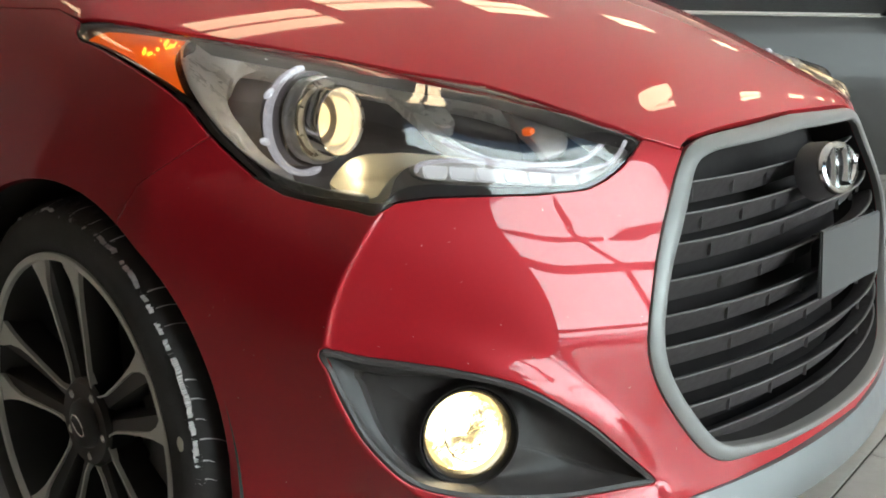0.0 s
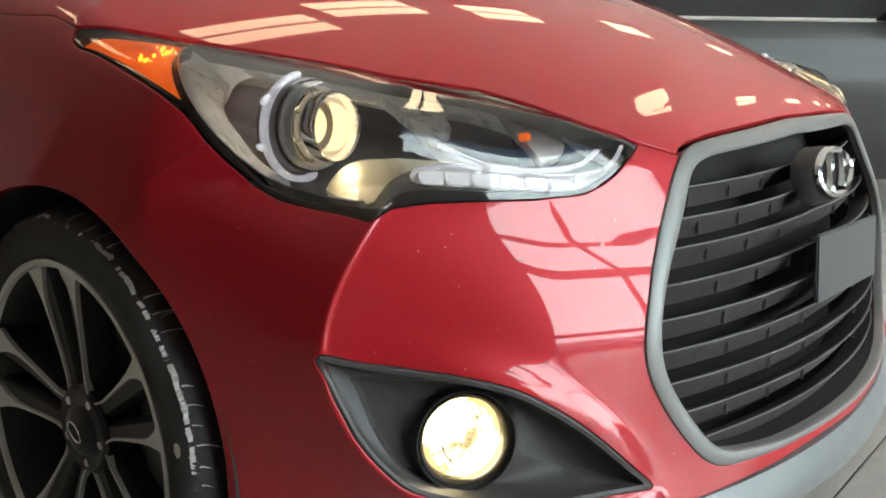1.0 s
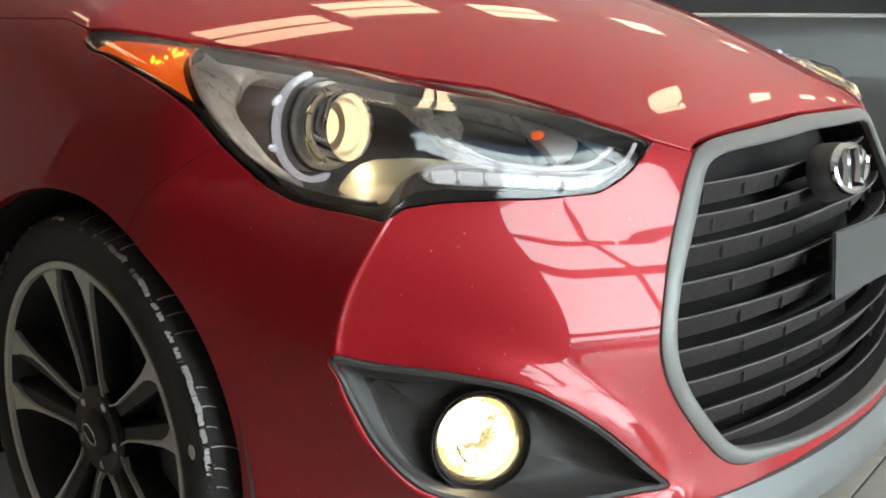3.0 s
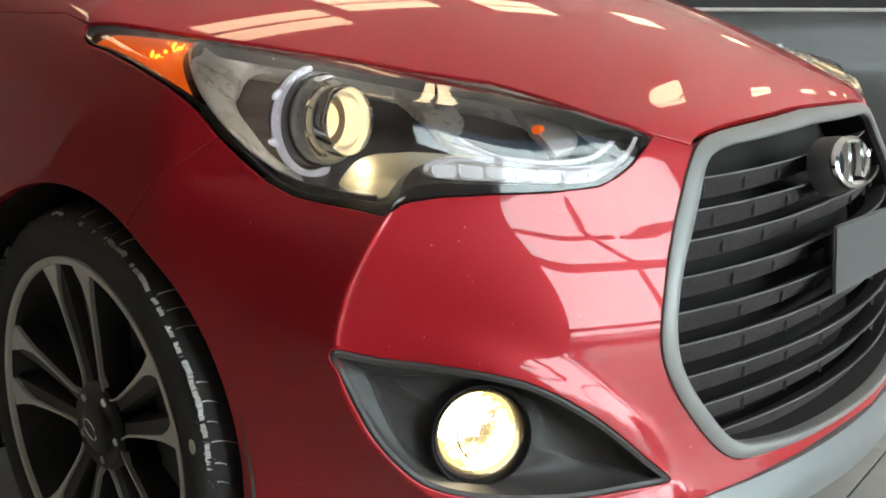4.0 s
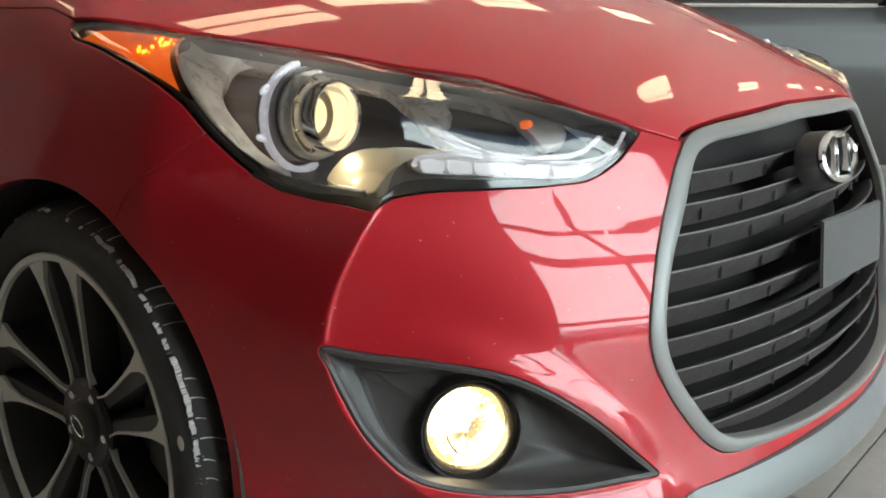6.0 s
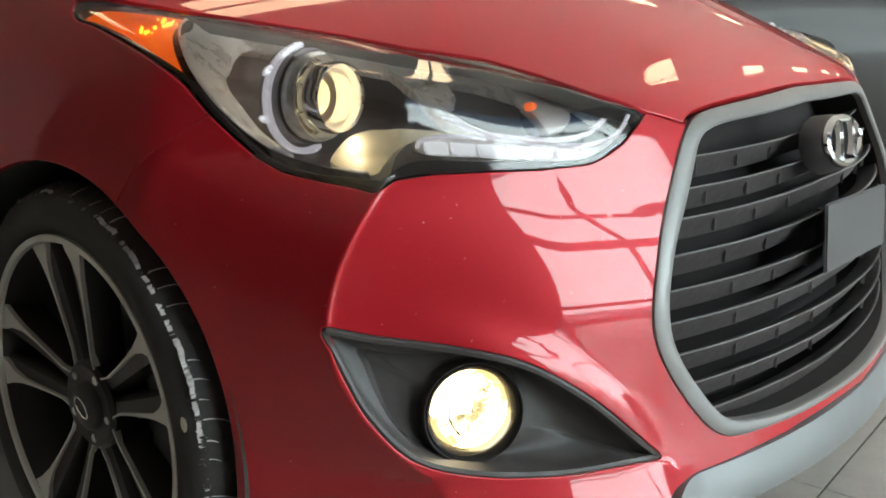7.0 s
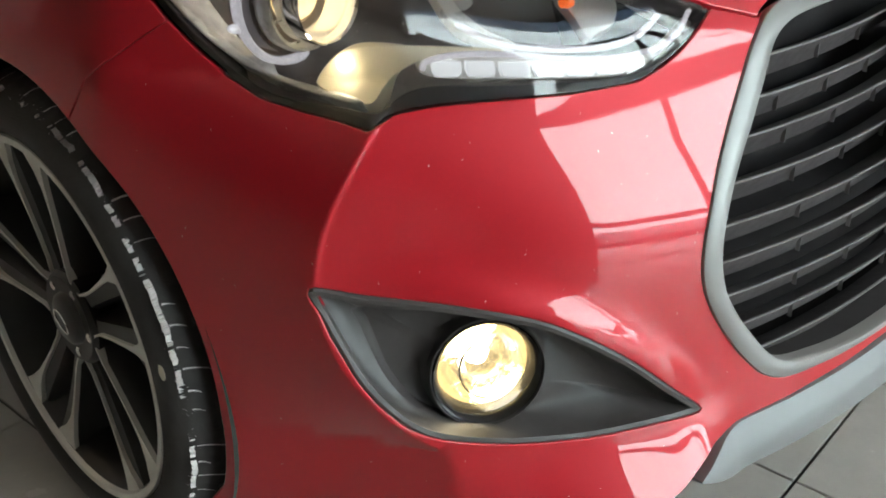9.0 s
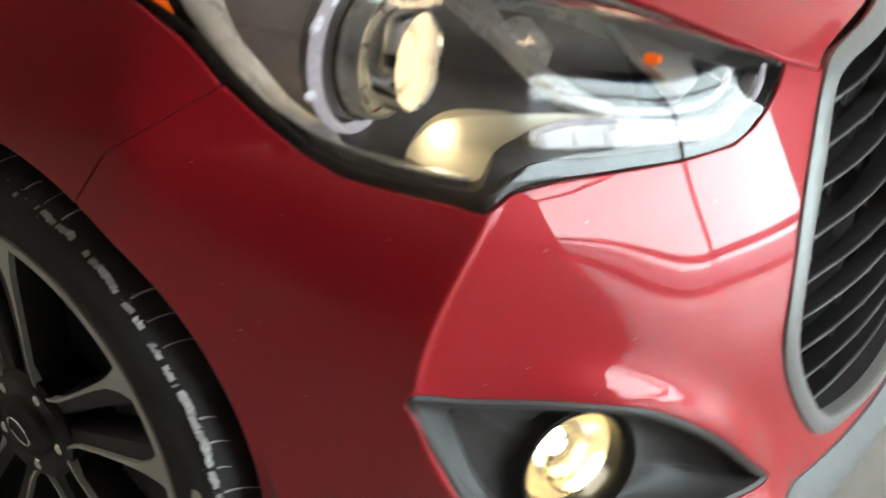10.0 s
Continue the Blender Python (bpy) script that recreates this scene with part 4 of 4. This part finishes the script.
    lathe([(.062, -.05), (.064, -.016), (.058, -.010), (.036, -.012), (.034, -.006), (.030, -.003), (.012, -.0015), (.0005, -.001)], O, AX, 40, "hub", RIM_DARK, w)
    ov = [(-.0005 + .0, .0 + .018 * math.cos(2 * math.pi * q / 24), .010 * math.sin(2 * math.pi * q / 24)) for q in range(25)]
    tilt = Matrix.Rotation(radians(35), 3, "X")
    tube([tilt @ Vector(q) for q in ov], .0013, "cap_badge", CHROME, w, "small chrome oval")

    def polar(r, lat, phi, a):
        """r along the spoke, lat across it, phi clockwise from the top towards the front."""
        y, z = -(r * math.sin(phi) + lat * math.cos(phi)), r * math.cos(phi) - lat * math.sin(phi)
        return (-a, y, z)

    for k in range(5):
        phi = radians(-8 + 72 * k)
        bolt = radians(-8 + 36 + 72 * k)
        lathe([(.0085, -.03), (.0085, -.013), (.006, -.010), (.0005, -.010)], polar(.048, 0, bolt, 0), AX, 6, "wheel_nut", CHROME, w, "steel nut")
        for s in (-1, 1):
            st = [(.050, .004, .022), (.075, .008, .0262), (.11, .012, .032), (.15, .0155, .040), (.18, .018, .047), (.205, .0195, .0565), (.222, .020, .066), (.2345, .020, .077)]
            wide = [.0028, .0030, .0034, .0048, .0085, .022, .040, .0545]
            body_, face_ = [], []
            for r, lat in ((.0475, .0345), (.0500, .0300), (.0560, .0268)):
                dep = -.014 + .016 * (r / .235) ** 2
                face_.append([polar(r - .0022, s * (lat - .001), phi, dep - .010), polar(r - .0022, s * (lat - .001), phi, dep + .0006), polar(r, s * (lat + .0012), phi, dep + .0006), polar(r, s * (lat + .0012), phi, dep - .010)])
            for (r, inner, outer), fw_ in zip(st, wide):
                dep = -.014 + .016 * (r / .235) ** 2
                body_.append([polar(r, s * (inner - .003), phi, dep - .05), polar(r, s * (inner - .003), phi, dep - .014), polar(r, s * (inner + .002), phi, dep - .006), polar(r, s * outer, phi, dep - .004), polar(r, s * (outer + .002), phi, dep - .008), polar(r, s * (outer + .003), phi, dep - .05)])
                fo = outer + .001
                fi = max(inner + .001, fo - fw_)
                if r > .055:
                    face_.append([polar(r, s * fi, phi, dep - .007), polar(r, s * fi, phi, dep + .0006), polar(r, s * fo, phi, dep + .0006), polar(r, s * fo, phi, dep - .007)])
            sp = loft("spoke", body_, RIM_DARK, w, True, "black spoke with a machined edge")
            loft("machined_face", face_, MACHINED, sp, True, smooth=False)
            sp.children[0]["label"] = "bare machined alloy"
    return w


wheel(1, -4.1)
wheel(-1, -4.1)
for s in (1, -1):
    rings = []
    for x in (-.872, -.80, -.66, -.56):
        rings.append([(x * s, -(ARCH_R + .006) * math.sin(radians(a)), .314 + (ARCH_R + .006) * math.cos(radians(a))) for a in range(-112, 113, 4)])
    rings.append([(-.56 * s, -.05 * math.sin(radians(a)), .314 + .05 * math.cos(radians(a))) for a in range(-112, 113, 4)])
    loft("arch_liner", rings, RUBBER, car, False, "black wheel arch liner")
# dark underside and bulkhead behind the panels
part("undertray", box(bmesh.new(), -.60, .60, -.56, .55, .17, .20), PLASTIC, car, smooth=False)
part("bulkhead", box(bmesh.new(), -.80, .80, .53, .55, .20, .86), PLASTIC, car, smooth=False)

# the rest of the car behind the front wheels
DARK_GLASS = material("tinted_glass", (0.012, 0.014, 0.015), 0.04, spec=0.8)


def sill_line(y):
    d = .337 ** 2 - (y - 2.65) ** 2
    return max(.20, .32 + math.sqrt(d)) if d > 0 else .20


side_y = np.unique(np.r_[np.linspace(.553, 3.30, 40), np.linspace(2.30, 3.0, 24)])
for s in (1, -1):
    for nm, ya, yb in (("door", .553, 1.90), ("rear_quarter", 1.904, 3.30)):
        rows = []
        for y in side_y[(side_y >= ya - .001) & (side_y <= yb + .001)]:
            zb, tw = sill_line(y), 1 - .05 * max(0.0, y - 2.4) ** 2
            rows.append([(-s * tw * (.899 - .45 * max(0, z - .45) ** 2 - .25 * max(0, .4 - z) ** 2), y, z) for z in zb + (np.linspace(0, 1, 10)) * (.90 + .03 * (y - .55) - zb)])
        loft(nm, rows, PAINT, car, False)
    wr = wheel(s, 0)
    wr.matrix_world = pose(-.868 * s, 2.65, .314, 0, 0, 0 if s > 0 else 180)


def cabin(y):
    top_ = float(np.interp(y, (.60, 1.40, 1.95, 2.65, 3.30), (1.02, 1.35, 1.405, 1.35, 1.0)))
    belt = .90 + .03 * (y - .55)
    ins = .79 - .05 * max(0.0, y - 2.4) ** 2
    half = [(-ins, belt), (-ins + .02 + .12 * (top_ - belt), belt + .5 * (top_ - belt)), (-ins + .06 + .22 * (top_ - belt), top_ - .03), (-.35, top_), (0, top_ + .012)]
    return [(x, y, z) for x, z in half] + [(-x, y, z) for x, z in half[-2::-1]]


for nm, ya, yb, mt in (("windscreen", .62, 1.40, DARK_GLASS), ("roof", 1.402, 2.64, PAINT), ("rear_window", 2.642, 3.30, DARK_GLASS)):
    loft(nm, [cabin(y) for y in np.linspace(ya, yb, 12)], mt, car, False)
end_ = cabin(3.30)
loft("tailgate", [end_, [(x * .97, y + .10, z - .08) for x, y, z in end_], [(x * .97, 3.42, .55) for x, y, z in end_], [(x * .95, 3.36, .24) for x, y, z in end_]], PAINT, car, False)
part("cowl", box(bmesh.new(), -.78, .78, .555, .66, .86, .905, .006), PLASTIC, car, smooth=False)
part("floor_pan", box(bmesh.new(), -.60, .60, .555, 3.3, .19, .23), PLASTIC, car, smooth=False)
for s in (1, -1):
    part("side_sill", box(bmesh.new(), -.875 if s > 0 else .60, -.60 if s > 0 else .875, .42, 2.28, .185, .24, .01), PLASTIC, car, smooth=False)

# dust and drops on cover and paint
rng = random.Random(21)
for name_, loop_, count, place, host, label_ in (("dust", seal_loop, 170, cover_place, car, "dried drops on the headlamp cover"), ("dust", bumper_loop, 110, on_body, car, "specks of dust on the bumper")):
    lo_, hi_ = loop_.min(0), loop_.max(0)
    spots = np.array([(rng.uniform(lo_[0], hi_[0]), rng.uniform(lo_[1], hi_[1])) for _ in range(count * 4)])
    keep = inside(loop_, spots) & ~inside(FOG_OUT, spots)
    if place is on_body:
        keep &= ~inside(HEAD_OUT, spots)
    spots = spots[keep][:count]
    pts, fcs = [], []
    base, nrm_ = place(spots), outward(on_body(spots))
    for c_, n_ in zip(base, nrm_):
        if np.isnan(c_[0]):
            continue
        u_ = np.cross(n_, [.3, .2, .9])
        u_ /= np.linalg.norm(u_)
        w_ = np.cross(n_, u_)
        r_ = rng.uniform(.0002, .00055) * (1.7 if rng.random() < .1 else 1)
        k_ = len(pts)
        pts += [c_ + n_ * .0004 + (u_ * math.cos(a_) + w_ * math.sin(a_)) * r_ * rng.uniform(.7, 1.2) for a_ in (0, 1.05, 2.1, 3.14, 4.2, 5.24)]
        fcs.append(tuple(range(k_, k_ + 6)))
    d_ = mesh_object(name_, pts, fcs, DUST, host, smooth=False, label=label_)
    d_["kind"] = "stuff"

# ---- the dark car beyond ----
DARK = material("dark_grey_paint", (0.020, 0.021, 0.020), 0.5, 0.1, 0.20, vary=0.08, scale=600)
car2 = tagged(new("car"), "dark grey car with a chrome strip under its windows", "car")
car2.matrix_world = pose(2.963, .455, -.0165, 0, 0, -51.3)
# local x along the flank (front at +x), -y towards the red car
prof2 = [(.03, .20), (-.02, .30), (-.06, .45), (-.085, .60), (-.10, .70), (-.094, .715), (-.085, .80), (-.07, .90), (-.055, .925)]


def flank(u, q):
    end = max(0.0, abs(u) - 1.5)
    return (u, q[0] + .18 * end * end, q[1] - .05 * max(0, u - .9))


us = np.linspace(-2.4, 2.2, 41)
loft("body", [[flank(u, q) for q in prof2] + [(u, .8, .93 - .05 * max(0, u - .9)), (u, 1.7, .9), (u, 1.75, .2)] for u in us], DARK, car2, False)
cab = np.linspace(-1.9, .90, 24)
loft("side_glass", [[(u, -.052, .927), (u + (-.12 if u > .55 else 0), .05, 1.18), (u + (-.3 if u > .55 else 0), .16, 1.36), (u - .1, .25, 1.42), (u - .1, 1.4, 1.42), (u, 1.7, .93)] for u in cab], DARK_GLASS, car2, False)
tube([(u, -.062, .930) for u in np.linspace(-1.9, .435, 20)], .011, "window_strip", CHROME, car2, "bright chrome strip")
tube([(.98, -.05, .93), (.83, .02, 1.10), (.64, .10, 1.28), (.38, .2, 1.42)], .02, "window_pillar", DARK, car2)
bm = bmesh.new()
bmesh.ops.create_uvsphere(bm, u_segments=20, v_segments=12, radius=1.0, matrix=Matrix.Translation((.61, -.19, 1.0)) @ Matrix.Diagonal((.11, .13, .085, 1)))
mir = part("mirror", bm, DARK, car2, "dark door mirror")
for ux in (-1.35, 1.35):
    lathe([(.2, -.1), (.24, .0), (.31, -.01), (.32, -.04), (.32, -.2)], (ux, .0, .32), (0, -1, 0), 36, "wheel", RUBBER, car2)

# ---- floor, last ----
floor = setting(part("floor", box(bmesh.new(), R["x0"], R["x1"], R["y0"], R["y1"], -.10, -.004), GROUT, smooth=False), "grey tiled showroom floor with dark joints")
TS, X0, Y0 = .330, -.170, -.711
bm = bmesh.new()
g = .0022
box(bm, g, TS - g, g, TS - g, -.006, 0)
tile_me = bpy.data.meshes.new("tile")
bmesh.ops.bevel(bm, geom=[e for e in bm.edges if e.verts[0].co.z > -.001 and e.verts[1].co.z > -.001], offset=.0012, segments=1, affect="EDGES")
bm.to_mesh(tile_me)
bm.free()
tile_me.materials.append(TILE)
rng = random.Random(9)
NEAR = [(i, j) for i in range(-5, 12) for j in range(-6, 11)]
for i, j in NEAR:
    t = new("tile", tile_me)
    t.parent = floor
    t.location = (X0 + TS * i, Y0 + TS * j, rng.uniform(-.0006, .0004))
near = set(NEAR)
verts, faces = [], []
for i in range(-33, 96):
    for j in range(-14, 46):
        if (i, j) in near:
            continue
        x, y = X0 + TS * i, Y0 + TS * j
        if x < R["x0"] or x + TS > R["x1"] or y < R["y0"] or y + TS > R["y1"]:
            continue
        k = len(verts)
        verts += [(x + g, y + g, 0), (x + TS - g, y + g, 0), (x + TS - g, y + TS - g, 0), (x + g, y + TS - g, 0)]
        faces.append((k, k + 1, k + 2, k + 3))
far = mesh_object("far_tiles", verts, faces, TILE, floor, smooth=False)
far["kind"] = "stuff"
